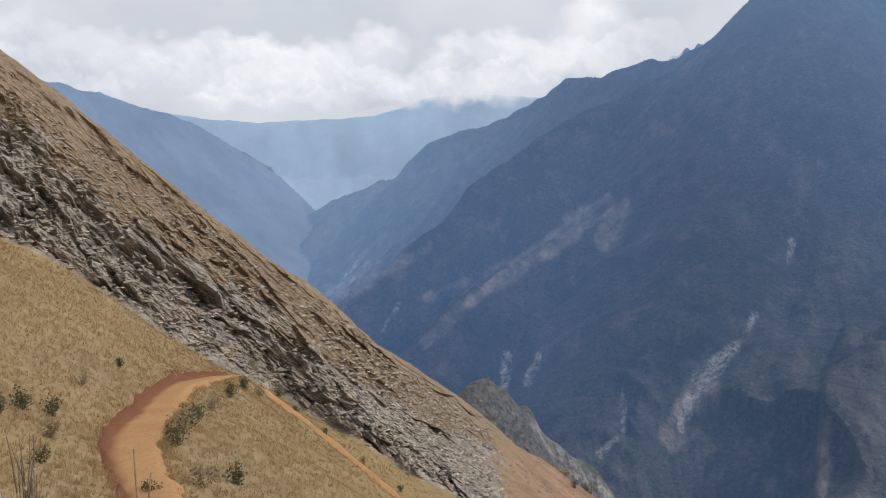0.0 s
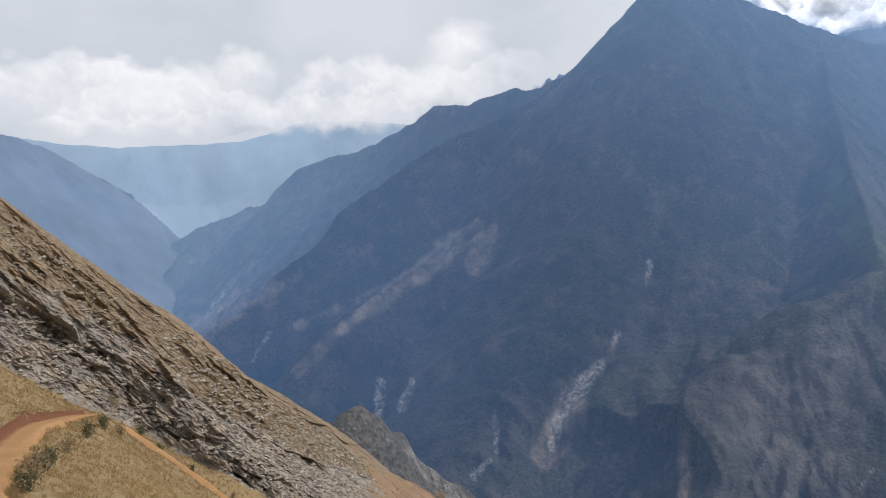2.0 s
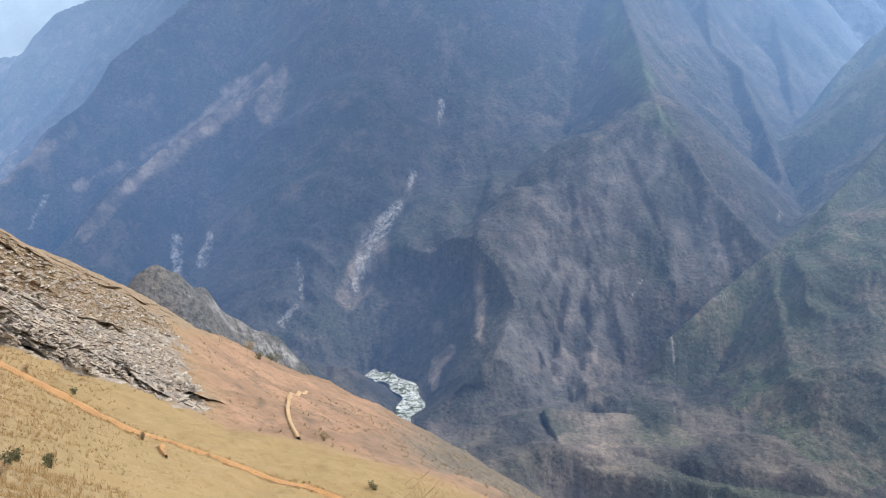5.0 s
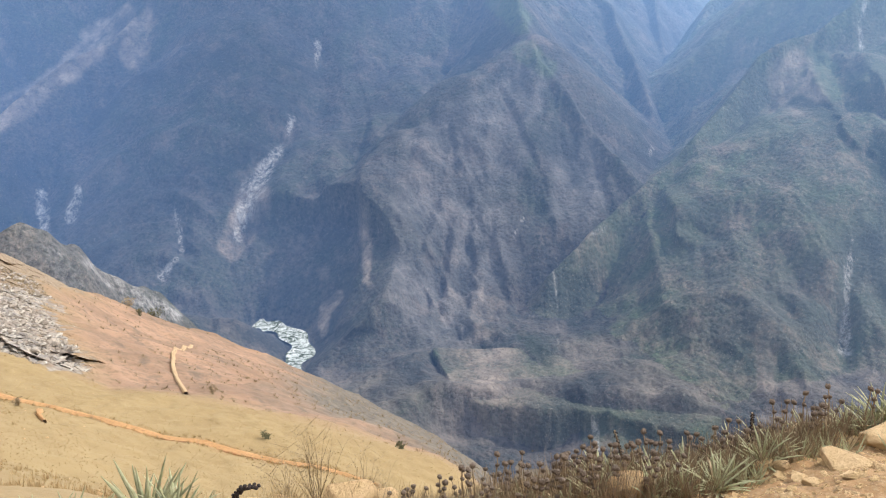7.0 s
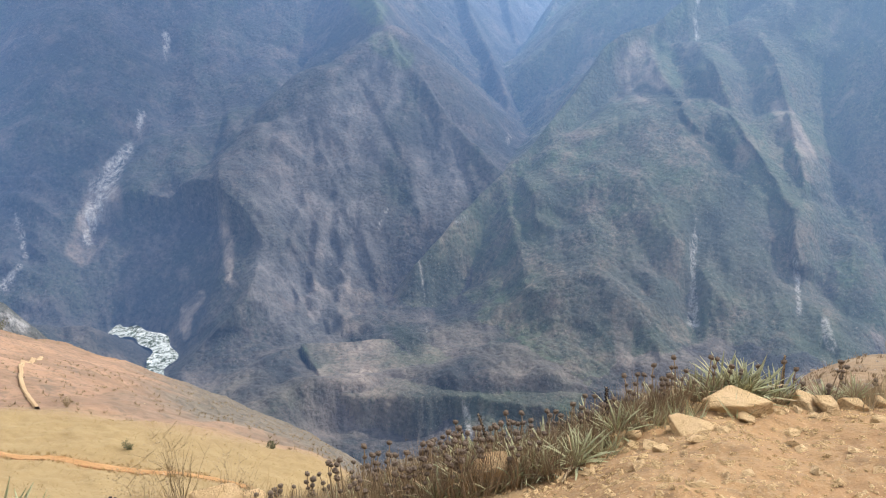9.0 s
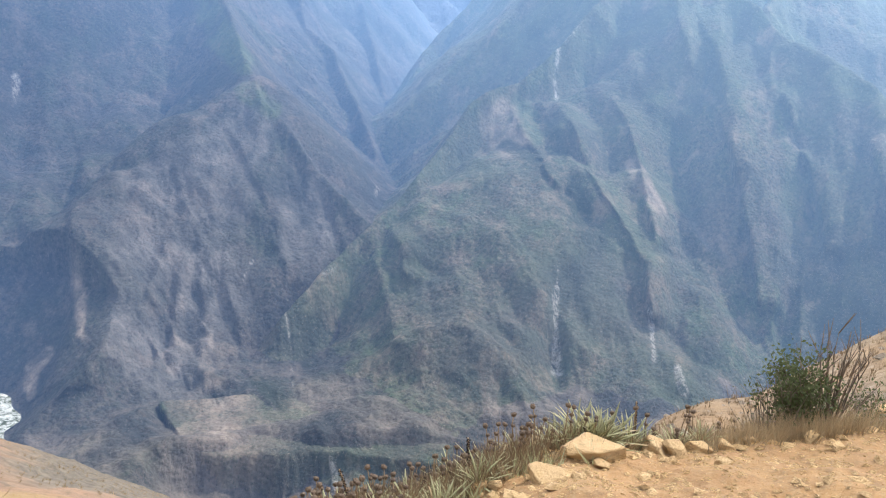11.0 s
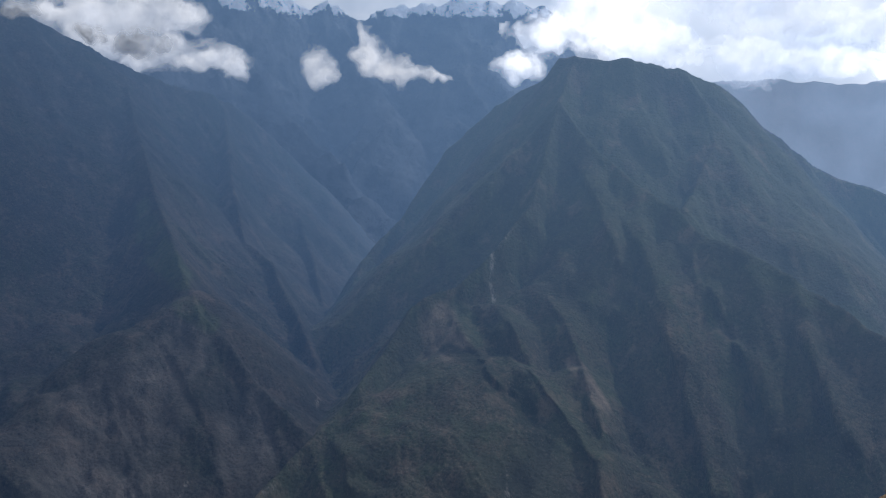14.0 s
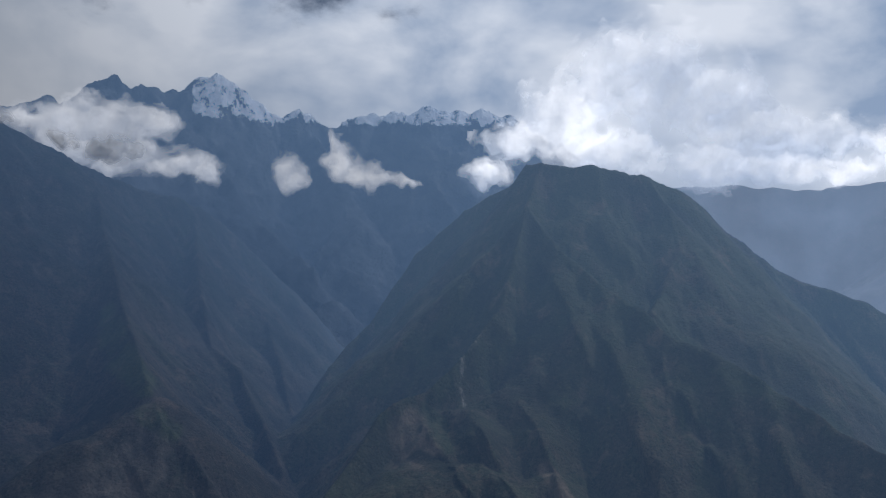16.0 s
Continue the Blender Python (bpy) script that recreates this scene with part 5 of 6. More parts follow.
def boulder(seed, w, d, h, facets=20):
    """An angular block: the hull of points on a rough box, with worn edges."""
    g = random.Random(seed)
    bm = bmesh.new()
    for _ in range(facets):
        v = Vector((g.uniform(-1, 1), g.uniform(-1, 1), g.uniform(-1, 1)))
        v /= max(abs(v.x), abs(v.y), abs(v.z)) ** 0.8 * (0.75 + 0.35 * v.length / 1.7)
        bm.verts.new((v.x * w / 2, v.y * d / 2, (v.z + 0.35) * h / 2))
    out = bmesh.ops.convex_hull(bm, input=bm.verts)
    bmesh.ops.delete(bm, geom=[q for q in out["geom_interior"] if isinstance(q, bmesh.types.BMVert)], context="VERTS")
    if facets > 30:
        bmesh.ops.subdivide_edges(bm, edges=list(bm.edges), cuts=9, use_grid_fill=True)
        for v in bm.verts:
            out = v.co.normalized() * min(w, 0.8) * (0.40 * noise.noise(v.co * 2.4) + 0.22 * noise.noise(v.co * 6.0) + 0.07 * noise.noise(v.co * 15.0))
            lean = 1.05 - 0.2 * max(0.0, v.co.z / h)
            v.co = Vector((v.co.x * lean, v.co.y * lean, v.co.z)) + out
        return bm
    bmesh.ops.bevel(bm, geom=list(bm.edges), offset=min(w, d, h) * 0.035, segments=1, affect="EDGES")
    for v in bm.verts:
        v.co *= 1 + 0.07 * noise.noise(v.co * (3.0 / w) + Vector((seed, 0, 0)))
    return bm


def place_stone(az, r, w, d, h, seed, material, label, turn=0.0, group="stones along the path", facets=20):
    ob = part("stone" if w < 0.6 else "boulder", boulder(seed, w, d, h, facets), material)
    ob.matrix_world = Matrix.Translation(on_hill(az, r, h * 0.12)) @ pose(0, 0, 0, rng.uniform(-8, 8), rng.uniform(-8, 8), turn)
    return tagged(ob, label, "stone", group)


def rim(az, off=0.0):
    return float(line(RIM, np.array([float(az)]))[0][0]) + off


TAN = "angular tan sandstone lying at the path's edge"
EDGE_STONES = [(63.4, -0.25, 0.40, 0.28, 0.18, -35), (61.2, -0.62, 0.30, 0.24, 0.09, -30), (46.3, -0.30, 0.26, 0.22, 0.42, 10), (48.4, -0.2, 0.15, 0.13, 0.30, 40), (67.8, -0.12, 0.30, 0.20, 0.17, 15),
               (69.2, -0.30, 0.22, 0.16, 0.12, 50), (70.6, -0.22, 0.18, 0.13, 0.11, 70), (72.4, -0.26, 0.15, 0.12, 0.10, 20), (55.8, -0.30, 0.13, 0.10, 0.09, 5), (57.0, -0.42, 0.10, 0.08, 0.07, 80),
               (24.3, -0.08, 0.36, 0.30, 0.26, 25), (26.8, 0.02, 0.26, 0.22, 0.2, 60)]
SMALL_STONES = [(16.5, -0.02, 0.30, 0.22, 0.2, 10), (19.5, 0.05, 0.22, 0.2, 0.16, 45), (73.8, -0.2, 0.12, 0.1, 0.08, 15), (64.3, -0.45, 0.13, 0.1, 0.07, 30), (63.0, -0.75, 0.10, 0.08, 0.05, 75),
                (67.5, -0.7, 0.09, 0.07, 0.05, 20), (72.5, -0.8, 0.11, 0.08, 0.06, 60), (59.0, -0.9, 0.09, 0.08, 0.05, 10), (54.0, -0.7, 0.10, 0.07, 0.05, 33), (51.6, -0.5, 0.12, 0.10, 0.07, 66),
                (77.5, -0.3, 0.14, 0.1, 0.09, 12), (79.0, -0.6, 0.1, 0.08, 0.06, 50)]
for i, (az, off, w, d, h, turn) in enumerate(EDGE_STONES + SMALL_STONES):
    place_stone(az, rim(az, off), w, d, h, 100 + i, M_STONE, TAN if w > 0.15 else "small tan stone on the path's bare soil", turn)
for i, (az, r, w) in enumerate([(80.6, 14.3, 0.28), (81.4, 14.6, 0.4), (82.3, 14.2, 0.3), (83.1, 14.8, 0.36), (81.0, 13.6, 0.2), (82.7, 13.5, 0.24), (84.0, 14.2, 0.34), (79.6, 14.0, 0.2)]):
    place_stone(az, r, w, w * 0.8, w * 0.55, 150 + i, M_STONE, "tan stone tumbled down the earth bank", i * 40, "stones on the earth bank")
for i, (az, r, w, h) in enumerate([(-33.2, 6.4, 1.35, 4.6), (-30.6, 5.6, 0.9, 3.1), (-29.4, 5.0, 0.5, 1.7)]):
    place_stone(az, r, w, w, h, 170 + i, M_GREY, "pale grey weathered boulder beside the slope", i * 50, "grey boulders", 45)


# --- rosettes of stiff pointed leaves
def leaf_mesh(name, bend, material):
    """A stiff pointed leaf one unit long along +x, channelled, curving up and over."""
    bm = bmesh.new()
    rows = []
    for i in range(7):
        s = i / 6
        w = 0.040 * (1 - s) ** 0.7 * (0.75 + 0.6 * s) + 0.003
        z = bend * (0.55 * s - 0.75 * s * s)
        rows.append([bm.verts.new((s, -w, z + w * 0.5)), bm.verts.new((s, 0, z)), bm.verts.new((s, w, z + w * 0.5)), bm.verts.new((s, 0, z - 0.012 * (1 - s) - 0.002))])
    for a, b in zip(rows[:-1], rows[1:]):
        for k in range(4):
            bm.faces.new((a[k], a[(k + 1) % 4], b[(k + 1) % 4], b[k])).smooth = True
    me = bpy.data.meshes.new(name)
    bm.to_mesh(me)
    bm.free()
    me.materials.append(material)
    return me


LEAVES = [leaf_mesh("leaf", b, M_LEAF) for b in (0.1, 0.35, 0.6)]
DRY_LEAVES = [leaf_mesh("dry_leaf", b, M_DEAD) for b in (0.6, 0.9)]


def rosette(az, r, size, seed, leaves=34):
    g = random.Random(seed)
    base = new("rosette_plant")
    base.matrix_world = Matrix.Translation(on_hill(az, r, 0.01)) @ pose(0, 0, 0, g.uniform(-14, 14), g.uniform(-14, 14), g.uniform(0, 360))
    for i in range(leaves):
        s = i / leaves
        dry = s < 0.2
        up = 6 + 66 * s + g.uniform(-8, 8)
        long = size * (1.0 - 0.25 * abs(s - 0.5)) * g.uniform(0.75, 1.15)
        ob = part("leaf", g.choice(DRY_LEAVES if dry else LEAVES), None, base, "withered brown leaf" if dry else "")
        ob.matrix_local = pose(0, 0, 0.02 + 0.05 * s * size, g.uniform(-20, 20), -up, i * 137.5 + g.uniform(-12, 12)) @ Matrix.Diagonal((long, long * g.uniform(0.8, 1.2), long, 1))
    return tagged(base, "grey-green rosette of stiff pointed leaves, brown below", "succulent plant", "rosette plants on the rim")


for i, (az, off, size) in enumerate([(1.2, -0.15, 0.48), (4.5, -0.2, 0.42), (6.0, -0.05, 0.34), (9.4, -0.12, 0.50), (11.2, -0.2, 0.40), (13.0, 0.1, 0.26), (42.6, 0.08, 0.26), (44.3, 0.12, 0.32), (47.0, 0.16, 0.34), (48.8, 0.05, 0.27),
                                     (50.4, -0.42, 0.24), (52.2, -0.30, 0.20), (39.5, -0.25, 0.22), (58.2, 0.1, 0.27), (60.6, 0.14, 0.34), (62.6, 0.10, 0.40), (64.2, 0.06, 0.42), (65.6, 0.14, 0.38), (62.0, 0.30, 0.36), (66.8, 0.14, 0.30), (63.4, -0.02, 0.34), (61.6, 0.0, 0.28),
                                     (68.8, 0.08, 0.26), (70.6, 0.05, 0.24), (79.6, 0.25, 0.26), (81.0, 0.35, 0.24), (84.6, -1.3, 0.36), (35.5, -0.2, 0.2), (55.0, 0.05, 0.2)]):
    rosette(az, rim(az, off), size * 0.82, 200 + i, 38 if size < 0.3 else 56)


# --- tall dry stems ringed with round seed heads
def head_mesh():
    bm = bmesh.new()
    bmesh.ops.create_icosphere(bm, subdivisions=2, radius=1.0)
    for v in bm.verts:
        v.co *= 1 + 0.30 * noise.noise(v.co * 4.0)
        v.co.z *= 0.85
    for v in list(bm.verts)[::2]:
        tip = bm.verts.new(v.co * 1.30)
        a = v.link_edges[0].other_vert(v)
        bm.faces.new((tip, v, a))
    me = bpy.data.meshes.new("seed_head")
    bm.to_mesh(me)
    bm.free()
    me.materials.append(M_HEAD)
    return me


HEAD = head_mesh()


def seed_plant(seed, tall):
    g = random.Random(seed)
    base = new("seed_head_plant")
    pts, x, y = [], 0, 0
    for i in range(7):
        pts.append((x, y, tall * i / 6))
        x += g.uniform(-0.02, 0.02) * tall
        y += g.uniform(-0.02, 0.02) * tall
    part("stem", tube(bmesh.new(), pts, [0.0055 - 0.0004 * i for i in range(7)]), M_STEM, base)
    n = 1 + g.randrange(4)
    for i in range(n):
        s = 1 - i * g.uniform(0.14, 0.22)
        k = min(6, max(1, int(s * 6)))
        p = Vector(pts[k - 1]).lerp(Vector(pts[k]), max(0.0, s * 6 - k + 1) if k < 6 else 1.0)
        ob = part("seed_head", HEAD, None, base)
        size = g.uniform(0.0125, 0.0205) * (1 - 0.08 * i)
        ob.matrix_local = Matrix.Translation(p) @ pose(0, 0, 0, g.uniform(-20, 20), g.uniform(-20, 20), g.uniform(0, 360)) @ Matrix.Diagonal((size, size, size, 1))
    for i in range(g.randrange(2, 5)):
        ob = part("leaf", g.choice(DRY_LEAVES), None, base, "shrivelled brown leaf")
        long = g.uniform(0.07, 0.13)
        ob.matrix_local = Matrix.Translation((0, 0, tall * g.uniform(0.15, 0.6))) @ pose(0, 0, 0, 0, g.uniform(-20, 50), g.uniform(0, 360)) @ Matrix.Diagonal((long, long * 1.4, long, 1))
    return tagged(base, "tall dry stem ringed with round brown seed heads", "dry plant", "seed-head plants on the rim")


for i in range(26):
    az = 42 + 15 * i / 26 + (i * 7 % 5) * 0.25
    rosette(az, rim(az, -0.42 + 0.09 * (i * 5 % 9)), 0.20 + 0.03 * (i % 4), 260 + i, 30)
KINDS = [seed_plant(300 + i, 0.14 + 0.032 * i) for i in range(9)]
spots = []
for i in range(270):
    az = rng.triangular(29, 62, 46) if i < 240 else rng.uniform(57, 74)
    spots.append((az, rng.uniform(-0.45, 0.55) if az < 50 else rng.uniform(0.0, 0.5)))
spots += [(27.5, 0.0), (28.6, -0.1), (29.5, 0.05), (30.2, -0.15), (54.2, 0.05), (55.6, 0.1), (56.4, 0.0), (57.0, 0.12), (66.6, 0.2), (67.4, 0.15), (68.2, 0.2), (71.5, 0.1), (72.2, 0.2)]
for i, (az, off) in enumerate(spots):
    kind = KINDS[i % 9] if i >= 9 else KINDS[i]
    m = Matrix.Translation(on_hill(az, rim(az, off), 0.01)) @ pose(0, 0, 0, rng.uniform(-9, 9), rng.uniform(-9, 9), rng.uniform(0, 360))
    if i < 9:
        kind.matrix_world = m
    else:
        copy_thing(kind, m)
for az, r, tall in ((-10.35, 5.2, 1.42), (-11.6, 4.9, 1.02), (-10.7, 5.0, 0.9), (-24.4, 6.8, 1.2), (-25.0, 7.0, 1.5)):
    ob = seed_plant(int(tall * 1000), tall)
    ob.matrix_world = Matrix.Translation(on_hill(az, r, 0.02)) @ pose(0, 0, 0, rng.uniform(-4, 4), rng.uniform(-4, 4), 0)


# --- black withered flower spikes
def spike(az, r, tall, thick, droop, seed):
    g = random.Random(seed)
    base = new("flower_spike")
    base.matrix_world = Matrix.Translation(on_hill(az, r, 0.02)) @ pose(0, 0, 0, 0, 0, g.uniform(-60, 60))
    pts = [(droop * (i / 9) ** 2.4, 0, tall * (i / 9) - droop * 0.55 * (i / 9) ** 4) for i in range(10)]
    part("stalk", tube(bmesh.new(), pts, [0.009 - 0.0004 * i for i in range(10)]), M_STEM, base)
    bm = bmesh.new()
    for i in range(46):
        s = 0.55 + 0.45 * i / 46
        k = min(8, int(s * 9))
        p = Vector(pts[k]).lerp(Vector(pts[k + 1]), s * 9 - k)
        a = i * 2.4
        q = p + Vector((math.cos(a), math.sin(a), 0.2)) * thick * g.uniform(0.5, 1.0)
        bmesh.ops.create_icosphere(bm, subdivisions=1, radius=thick * g.uniform(0.35, 0.6), matrix=Matrix.Translation(q))
    part("blossom", bm, M_DARK, base, "black withered flowers")
    return tagged(base, "dark withered flower spike on a bent stalk", "dry plant", "flower spikes on the rim")


spike(15.2, rim(15.2, -0.25), 0.42, 0.022, 0.20, 1)
spike(54.6, rim(54.6, 0.12), 0.40, 0.012, 0.05, 2)
spike(51.0, rim(51.0, 0.1), 0.36, 0.010, 0.07, 3)
spike(46.0, rim(46.0, 0.15), 0.42, 0.011, -0.08, 4)
spike(66.2, rim(66.2, 0.25), 0.50, 0.009, -0.10, 5)

# --- dead stalks standing below the path
for i, (az, r, tall) in enumerate([(-20.9, 10.0, 2.35), (-20.4, 10.2, 2.1), (-21.3, 9.8, 1.75), (-20.6, 9.6, 1.6), (-24.6, 9.5, 1.3), (-26.2, 9.2, 1.9)]):
    ob = part("dead_stalk", tube(bmesh.new(), [(0.02 * math.sin(k * 1.7 + i), 0.02 * math.cos(k * 2.1 + i), tall * k / 7) for k in range(8)], [0.017 - 0.001 * k for k in range(8)], 7), M_STEM)
    ob.matrix_world = Matrix.Translation(on_hill(az, r, 0.05)) @ pose(0, 0, 0, (i % 3 - 1) * 2, (i % 2) * 3, 0)
    tagged(ob, "bare brown dead stalk standing on the slope", "dead plant", "dead stalks on the slope")


# --- shrubs
def shrub(az, r, wide, tall, seed, leaf_material, leaf=0.03, twigs=14, leaves=420, label="", group="", bare=0.0, wood=None, stout=1.0):
    g = random.Random(seed)
    base = new("shrub")
    base.matrix_world = Matrix.Translation(on_hill(az, r, 0.03 * tall))
    bm, tips = bmesh.new(), []
    for i in range(twigs):
        a, lean = g.uniform(0, 6.283), g.uniform(0.05, 1.0)
        p, pts = Vector((0, 0, 0)), [(0, 0, 0)]
        for k in range(5):
            p = p + Vector((math.cos(a) * lean * wide * 0.1, math.sin(a) * lean * wide * 0.1, tall * 0.2 * (1.08 - 0.45 * lean))) + Vector((g.uniform(-1, 1), g.uniform(-1, 1), 0)) * wide * 0.03
            pts.append(tuple(p))
            tips.append(Vector(p))
        tube(bm, pts, [0.012 * stout * tall * (1 - 0.16 * k) for k in range(6)], 4)
        for _ in range(3):
            q = Vector(pts[g.randrange(2, 6)])
            e = q + Vector((g.uniform(-1, 1) * wide * 0.18, g.uniform(-1, 1) * wide * 0.18, tall * g.uniform(0.1, 0.25)))
            tube(bm, [tuple(q), tuple(q.lerp(e, 0.5) + Vector((0.01 * wide, 0, 0))), tuple(e)], [0.006 * stout * tall, 0.0045 * stout * tall, 0.002 * stout * tall], 3)
            tips.append(e)
    part("woody_frame", bm, wood or M_TWIG, base)
    if leaves:
        vs, fs = [], []
        for i in range(leaves):
            c = g.choice(tips) + Vector((g.gauss(0, 1), g.gauss(0, 1), g.gauss(0, 1))) * wide * 0.07
            if c.z < tall * bare:
                continue
            d = Vector((g.gauss(0, 1), g.gauss(0, 1), g.gauss(0.5, 0.8))).normalized()
            s = d.orthogonal().normalized()
            size = leaf * g.uniform(0.6, 1.3)
            n = len(vs)
            vs += [tuple(c), tuple(c + d * size * 0.5 + s * size * 0.28), tuple(c + d * size), tuple(c + d * size * 0.5 - s * size * 0.28)]
            fs.append((n, n + 1, n + 2, n + 3))
        crown = sheet("foliage", vs, fs, leaf_material, None, False)
        crown.parent = base
    return tagged(base, label, "shrub", group)


shrub(76.2, rim(76.2, 0.25), 0.60, 0.66, 1, M_BUSH, 0.032, 34, 3600, "small dark green leafy shrub with bare twigs at the rim", "shrubs on the rim", 0.2)
shrub(78.0, rim(78.0, 0.3), 0.60, 0.92, 2, M_BUSH, 0.02, 22, 0, "bare grey twiggy shrub at the rim", "shrubs on the rim")
shrub(74.4, rim(74.4, 0.35), 0.6, 0.55, 3, M_BUSH, 0.02, 20, 60, "bare grey twiggy shrub at the rim", "shrubs on the rim")
shrub(80.2, rim(80.2, 0.3), 0.55, 0.36, 4, M_BUSH, 0.03, 14, 420, "low dark green shrub at the rim", "shrubs on the rim")
shrub(22.0, rim(22.0, 0.1), 0.7, 0.55, 5, M_DEAD, 0.012, 22, 220, "dry twiggy bush dotted with small seeds", "shrubs on the rim", wood=M_UNDER, stout=0.4)
shrub(25.5, rim(25.5, 0.2), 0.6, 0.42, 6, M_DEAD, 0.012, 18, 180, "dry twiggy bush dotted with small seeds", "shrubs on the rim", wood=M_UNDER, stout=0.4)
shrub(19.5, rim(19.5, 0.0), 0.5, 0.33, 7, M_DEAD, 0.014, 16, 260, "dry twiggy bush dotted with small seeds", "shrubs on the rim", wood=M_UNDER, stout=0.4)
shrub(-27.3, 5.6, 0.5, 2.1, 8, M_DEAD, 0.03, 26, 500, "dark dry thorny bush beside the grey boulders", "shrubs on the rim", 0.1, wood=M_HEAD, stout=0.5)
NEAR_SHRUBS = [(-27.2, 43.9, 1.2), (-25.6, 44.6, 1.1), (-25.7, 40.0, 1.0), (-28.6, 41, 0.9), (-26.4, 35, 0.7),
               (-16.5, 36.9, 1.5), (-14.2, 39.3, 1.2), (-16.7, 52.0, 1.1), (-17.6, 46.5, 1.6), (-18.2, 43.5, 1.3),
               (-17.0, 49.5, 1.5), (-15.8, 57, 1.3), (-14.6, 63, 1.4), (-13.6, 70, 1.5), (-12.6, 74, 1.2),
               (-9.3, 36.7, 0.9), (-5.0, 37.0, 0.8), (-8.3, 24.0, 0.7), (-6.9, 36.7, 0.8), (-7.6, 34, 0.7)]
FAR_SHRUBS = [(0.9, 53.5, 0.7), (27.2, 49.0, 0.8), (-11.4, 86, 1.5), (-13.0, 88, 1.3), (-10.2, 80.5, 0.9),
              (-8.2, 76, 0.8), (-5.6, 71, 0.8), (-3.0, 66, 0.7), (-19.8, 35, 0.8), (8.6, 143, 2.2),
              (10.3, 150, 2.6), (9.2, 132, 1.6), (13.4, 60, 0.8), (17, 47.5, 0.7), (-21.5, 60, 0.8),
              (-23.8, 52, 0.9)]
for i, (az, r, size) in enumerate(NEAR_SHRUBS + FAR_SHRUBS):
    dry = i % 3 == 2
    shrub(az, r, size, size * 0.75, 20 + i, M_UNDER if dry else M_OLIVE, 0.10 * size + 0.03, 9, 260, "low brown dry shrub on the grass slope" if dry else "low olive green shrub on the grass slope", "shrubs on the slope")


# --- grass, undergrowth and loose stones, past counting
def scatter(name, spots, blades, tall, wide, material, label, lean=0.5, seed=1):
    """Tufts of pointed blades at spots (az, r)."""
    g = np.random.default_rng(seed)
    base = np.repeat(np.array([on_hill(a, r, 0.02) for a, r in spots]), blades, axis=0)
    n = len(base)
    h = tall * g.uniform(0.5, 1.25, n)
    a = g.uniform(0, 2 * np.pi, n)
    root = base + np.stack([np.cos(a), np.sin(a), 0 * a], 1) * (g.uniform(0, 0.35, n) * tall)[:, None]
    tip = root + np.stack([np.cos(a) * lean * h * g.uniform(0.2, 1, n), np.sin(a) * lean * h * g.uniform(0.2, 1, n), h], 1)
    b = g.uniform(0, 2 * np.pi, n)
    side = np.stack([np.cos(b), np.sin(b), 0 * b], 1) * (wide * g.uniform(0.6, 1.3, n))[:, None]
    v = np.stack([root - side, root + side, tip], 1).reshape(-1, 3)
    return tagged(sheet(name, v, np.arange(len(v)).reshape(-1, 3), material, None, False), label, "grass", kind="stuff")


def slope_spots(count, a0, a1, pick, seed, far=105):
    """Spots spread evenly over the slope between two azimuths, where pick(az, row, column) allows."""
    g = random.Random(seed)
    out = []
    while len(out) < count:
        az = g.uniform(a0, a1)
        j = int(np.searchsorted(az_h, az))
        r = math.sqrt(g.uniform(18 ** 2, far ** 2))
        i = int(np.searchsorted(r_h[:, j], r))
        if i < len(u) - 1 and pick(i, j) and near_path[i, j] > 0.15:
            out.append((az, r))
    return out


grassy = lambda i, j: rock[i, j] < 0.3 and orange[i, j] < 0.5 and gold[i, j] < (i * 7919 + j * 10473) % 101 / 101
golden = lambda i, j: rock[i, j] < 0.3 and orange[i, j] < 0.5 and gold[i, j] >= 0.4
stony = lambda i, j: rock[i, j] > 0.5
scatter("dry_grass", slope_spots(22000, -36, 6, grassy, 1), 6, 0.26, 0.016, M_STRAW, "dry straw-coloured bunch grass over the slope", 0.6, 11)
scatter("golden_grass", slope_spots(12000, -8, 33, golden, 2), 7, 0.08, 0.010, M_GOLDEN, "golden dry grass over the lower slope", 0.6, 12)
scatter("turf_grass", slope_spots(5000, -36, 12, lambda i, j: rock[i, j] > 0.4 and turf[i, j] > 0.45, 3), 5, 0.30, 0.022, M_UNDER, "brown grass tufts between the rocks of the spur", 0.7, 13)
scatter("scrub", slope_spots(1200, 2, 34, lambda i, j: orange[i, j] > 0.4 and climb[i, j] < 1.1 and fbm(x_h[i:i + 1, j] / 12, y_h[i:i + 1, j] / 12, 55)[0] > 0.5 - 0.02 * max(0.0, az_h[j] - 16), 6, 165), 8, 0.30, 0.035, M_UNDER, "low brown scrub scattered over the orange spur", 0.9, 19)
def beside_path(key, count, reach, seed):
    """Spots along both edges of a footpath."""
    g = random.Random(seed)
    out = []
    for _ in range(count):
        k = g.randrange(1, len(LINES[key]) - 1)
        (x, y, _, w), (x1, y1, _, _) = LINES[key][k], LINES[key][k + 1]
        n = math.hypot(x1 - x, y1 - y)
        side = g.choice((-1, 1)) * w * g.uniform(1.0, 1.0 + reach)
        px, py = x + (y1 - y) / n * side + g.uniform(-0.4, 0.4), y - (x1 - x) / n * side + g.uniform(-0.4, 0.4)
        out.append((math.degrees(math.atan2(px, py)), math.hypot(px, py)))
    return out


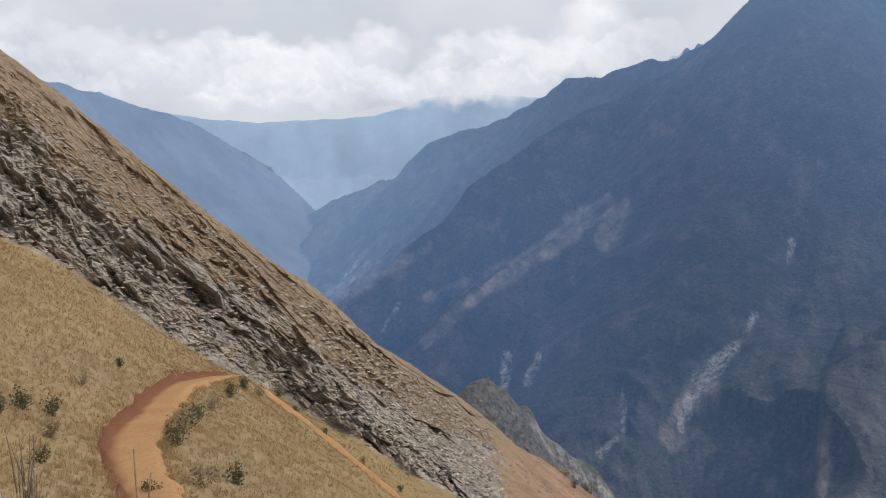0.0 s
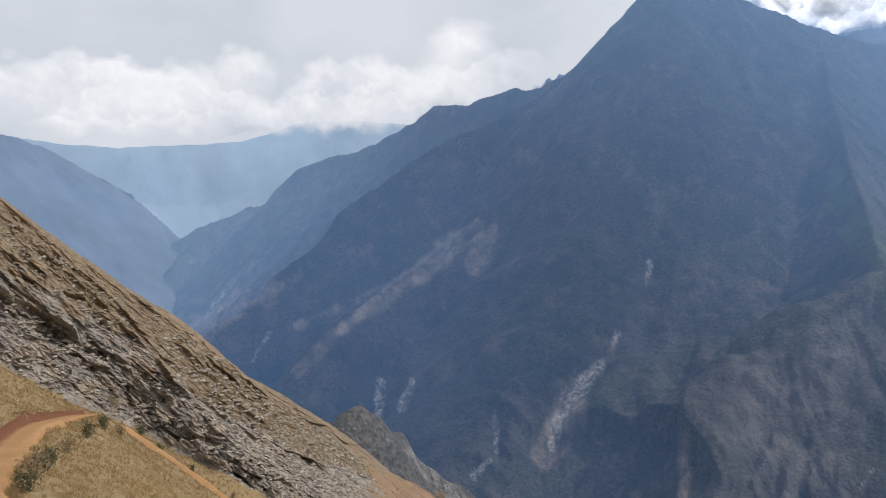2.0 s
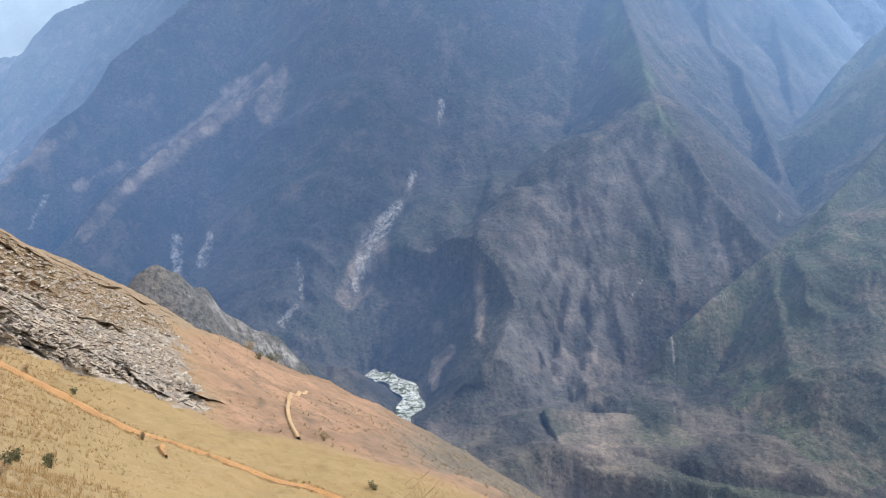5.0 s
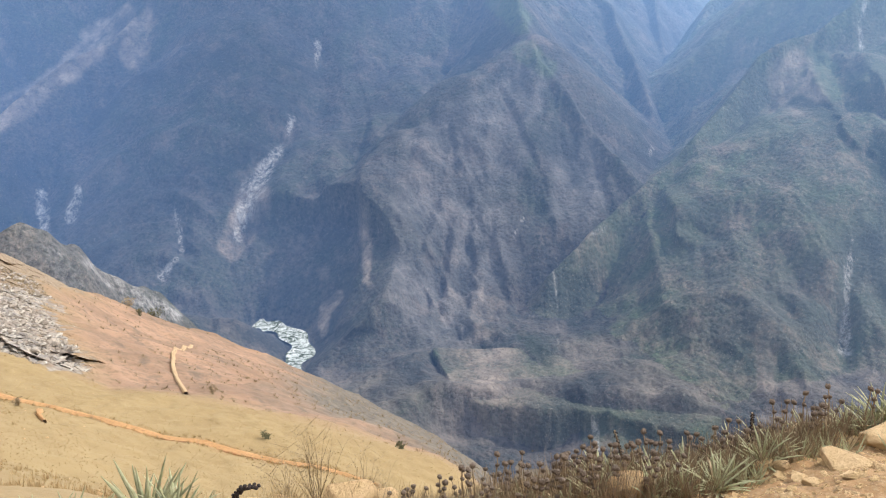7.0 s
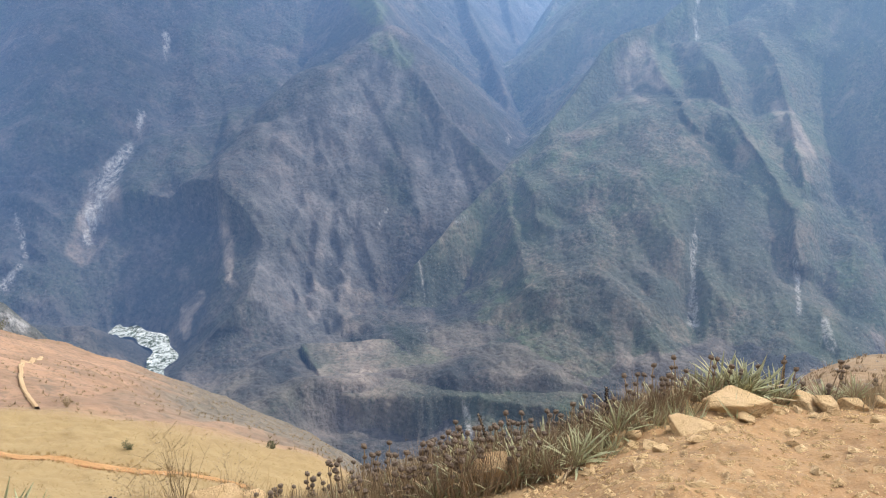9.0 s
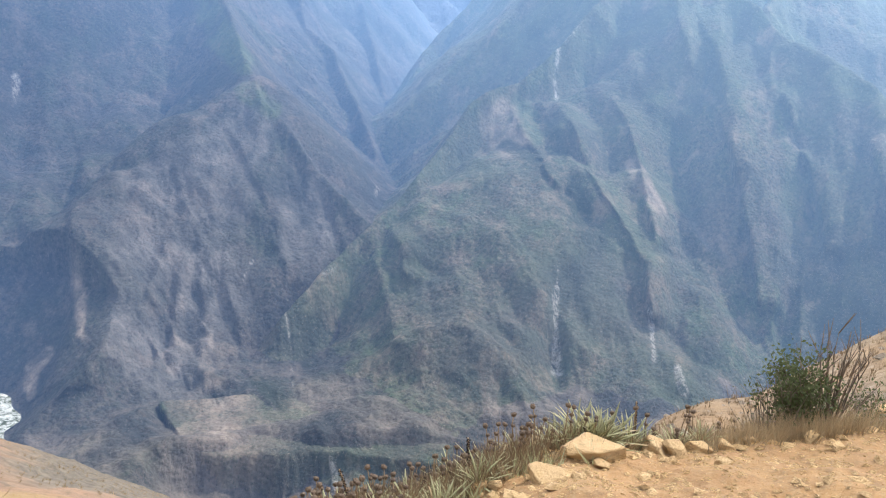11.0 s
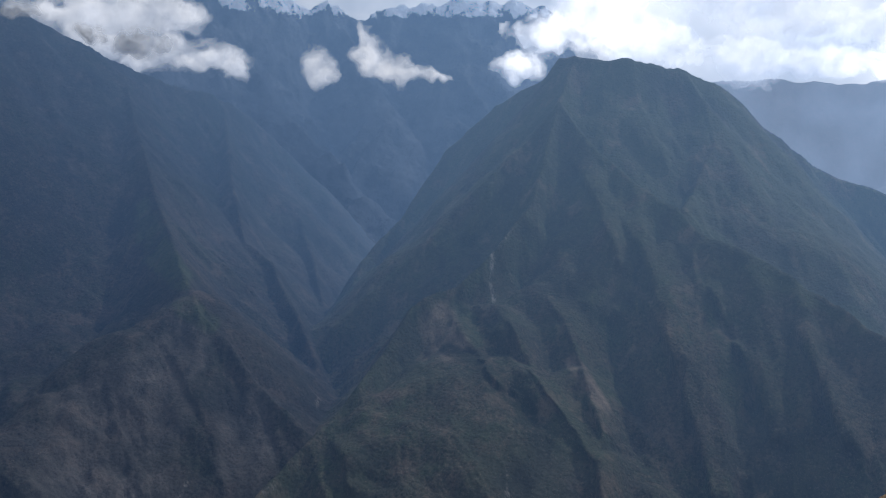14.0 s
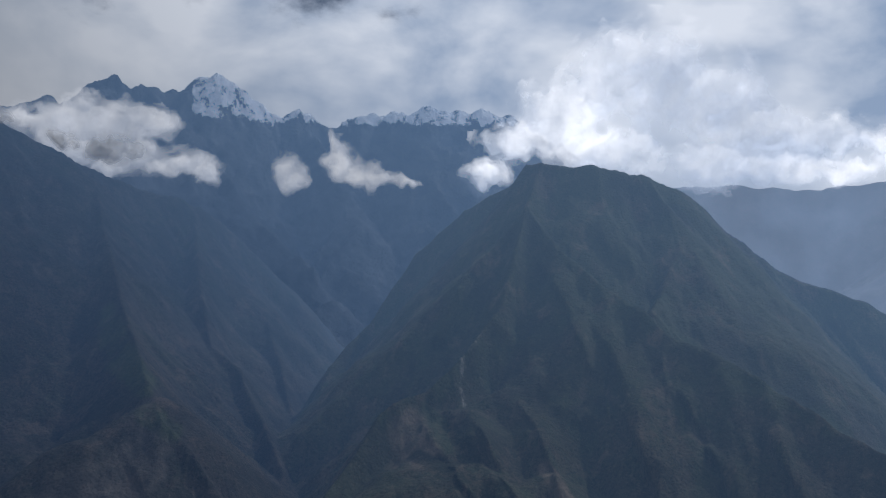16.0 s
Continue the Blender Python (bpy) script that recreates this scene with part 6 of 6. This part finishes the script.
scatter("path_grass", beside_path("upper", 900, 0.8, 31), 9, 0.30, 0.016, M_STRAW, "dry grass hanging over the edges of the path", 0.8, 31)
scatter("path_grass", beside_path("lower", 1700, 1.2, 32), 8, 0.20, 0.013, M_GOLDEN, "golden grass along the edges of the path", 0.8, 32)
scatter("path_scrub", beside_path("lower", 160, 0.7, 33), 9, 0.22, 0.016, M_UNDER, "brown scrub along the path's upper edge", 0.9, 33)
near = [(rng.uniform(-35, 52), 0) for _ in range(1500)]
scatter("rim_grass", [(a, rim(a, rng.uniform(-0.3, 2.2))) for a, _ in near], 10, 0.20, 0.0035, M_STRAW, "dry grass along the rim", 0.8, 14)
scatter("undergrowth", [(a, rim(a, rng.uniform(-0.4, 0.6))) for a in [rng.triangular(26, 60, 44) for _ in range(1900)]], 12, 0.15, 0.005, M_UNDER, "tangled brown undergrowth along the rim", 0.9, 15)
stems = [(a, rim(a, rng.uniform(-0.5, 0.35) if a < 52 else rng.uniform(-0.2, 0.4))) for a in [rng.triangular(33, 64, 50) for _ in range(1500)]]
scatter("stems", stems, 6, 0.25, 0.0035, M_STEM, "thin grey-brown stems crowded along the rim", 0.45, 35)
scatter("stems", [(a, rim(a, rng.uniform(-0.3, 0.5))) for a in [rng.triangular(70, 83, 76) for _ in range(520)]], 9, 0.20, 0.0032, M_UNDER, "tall dry grass round the shrub at the rim", 0.6, 36)
scatter("green_undergrowth", [(a, rim(a, rng.uniform(-0.45, 0.5))) for a in [rng.triangular(30, 66, 47) for _ in range(420)]], 9, 0.13, 0.007, M_LEAF, "green blades among the undergrowth of the rim", 1.0, 18)
scatter("mound_undergrowth", [(a, rim(a, rng.uniform(0.0, 0.5))) for a in [rng.uniform(56, 80) for _ in range(500)]], 12, 0.17, 0.005, M_UNDER, "tangled brown undergrowth on the mound", 0.9, 16)
scatter("bank_grass", [(rng.uniform(66, 88), rng.uniform(8, 24)) for _ in range(1600)], 8, 0.13, 0.008, M_STEM, "dry grass on the earth bank", 0.7, 17)


def rubble(name, spots, low, high, material, label, seed):
    g = np.random.default_rng(seed)
    form = np.array([(1, 0, 0), (-1, 0, 0), (0, 1, 0), (0, -1, 0), (0, 0, 1), (0, 0, -1)], float)
    tri = np.array([(0, 2, 4), (2, 1, 4), (1, 3, 4), (3, 0, 4), (2, 0, 5), (1, 2, 5), (3, 1, 5), (0, 3, 5)])
    vs, fs = [], []
    for i, (a, r) in enumerate(spots):
        size = low + (high - low) * g.uniform() ** 3
        q = form * size * g.uniform(0.5, 1.2, (6, 1)) * np.array([1.0, 0.7, 0.4])
        t = g.uniform(0, 6.28)
        q = q @ np.array([[math.cos(t), math.sin(t), 0], [-math.sin(t), math.cos(t), 0], [0, 0, 1]])
        vs.append(q + np.array(on_hill(a, r, -0.15 * size)))
        fs.append(tri + 6 * i)
    return tagged(sheet(name, np.concatenate(vs), np.concatenate(fs), material, None, False), label, "stones", kind="stuff")


rubble("spur_stones", slope_spots(5200, -36, 12, stony, 4), 0.08, 0.7, M_SLAB, "loose brown slabs and stones over the spur", 21)
rubble("spur_slabs", slope_spots(5200, -36, 10, stony, 7), 0.06, 0.5, M_PALE, "pale slabs of schist broken over the spur", 26)
rubble("pebbles", [(a, rim(a, -rng.uniform(0.0, 2.6) ** 1.3)) for a in [rng.uniform(49, 88) for _ in range(5200)]], 0.005, 0.036, M_STONE, "pebbles over the bare soil of the path", 22)
rubble("gravel", [(a, rim(a, -rng.uniform(0.0, 2.2) ** 1.5)) for a in [rng.uniform(50, 88) for _ in range(520)]], 0.02, 0.075, M_STONE, "loose gravel along the path's edge", 24)
rubble("bank_stones", [(rng.uniform(65, 89), rng.uniform(8.5, 26)) for _ in range(420)], 0.03, 0.28, M_SLAB, "broken stones over the earth bank", 25)
rubble("slope_stones", slope_spots(260, -36, 6, lambda i, j: rock[i, j] < 0.3, 5), 0.05, 0.2, M_STONE, "scattered stones on the grass slope", 23)
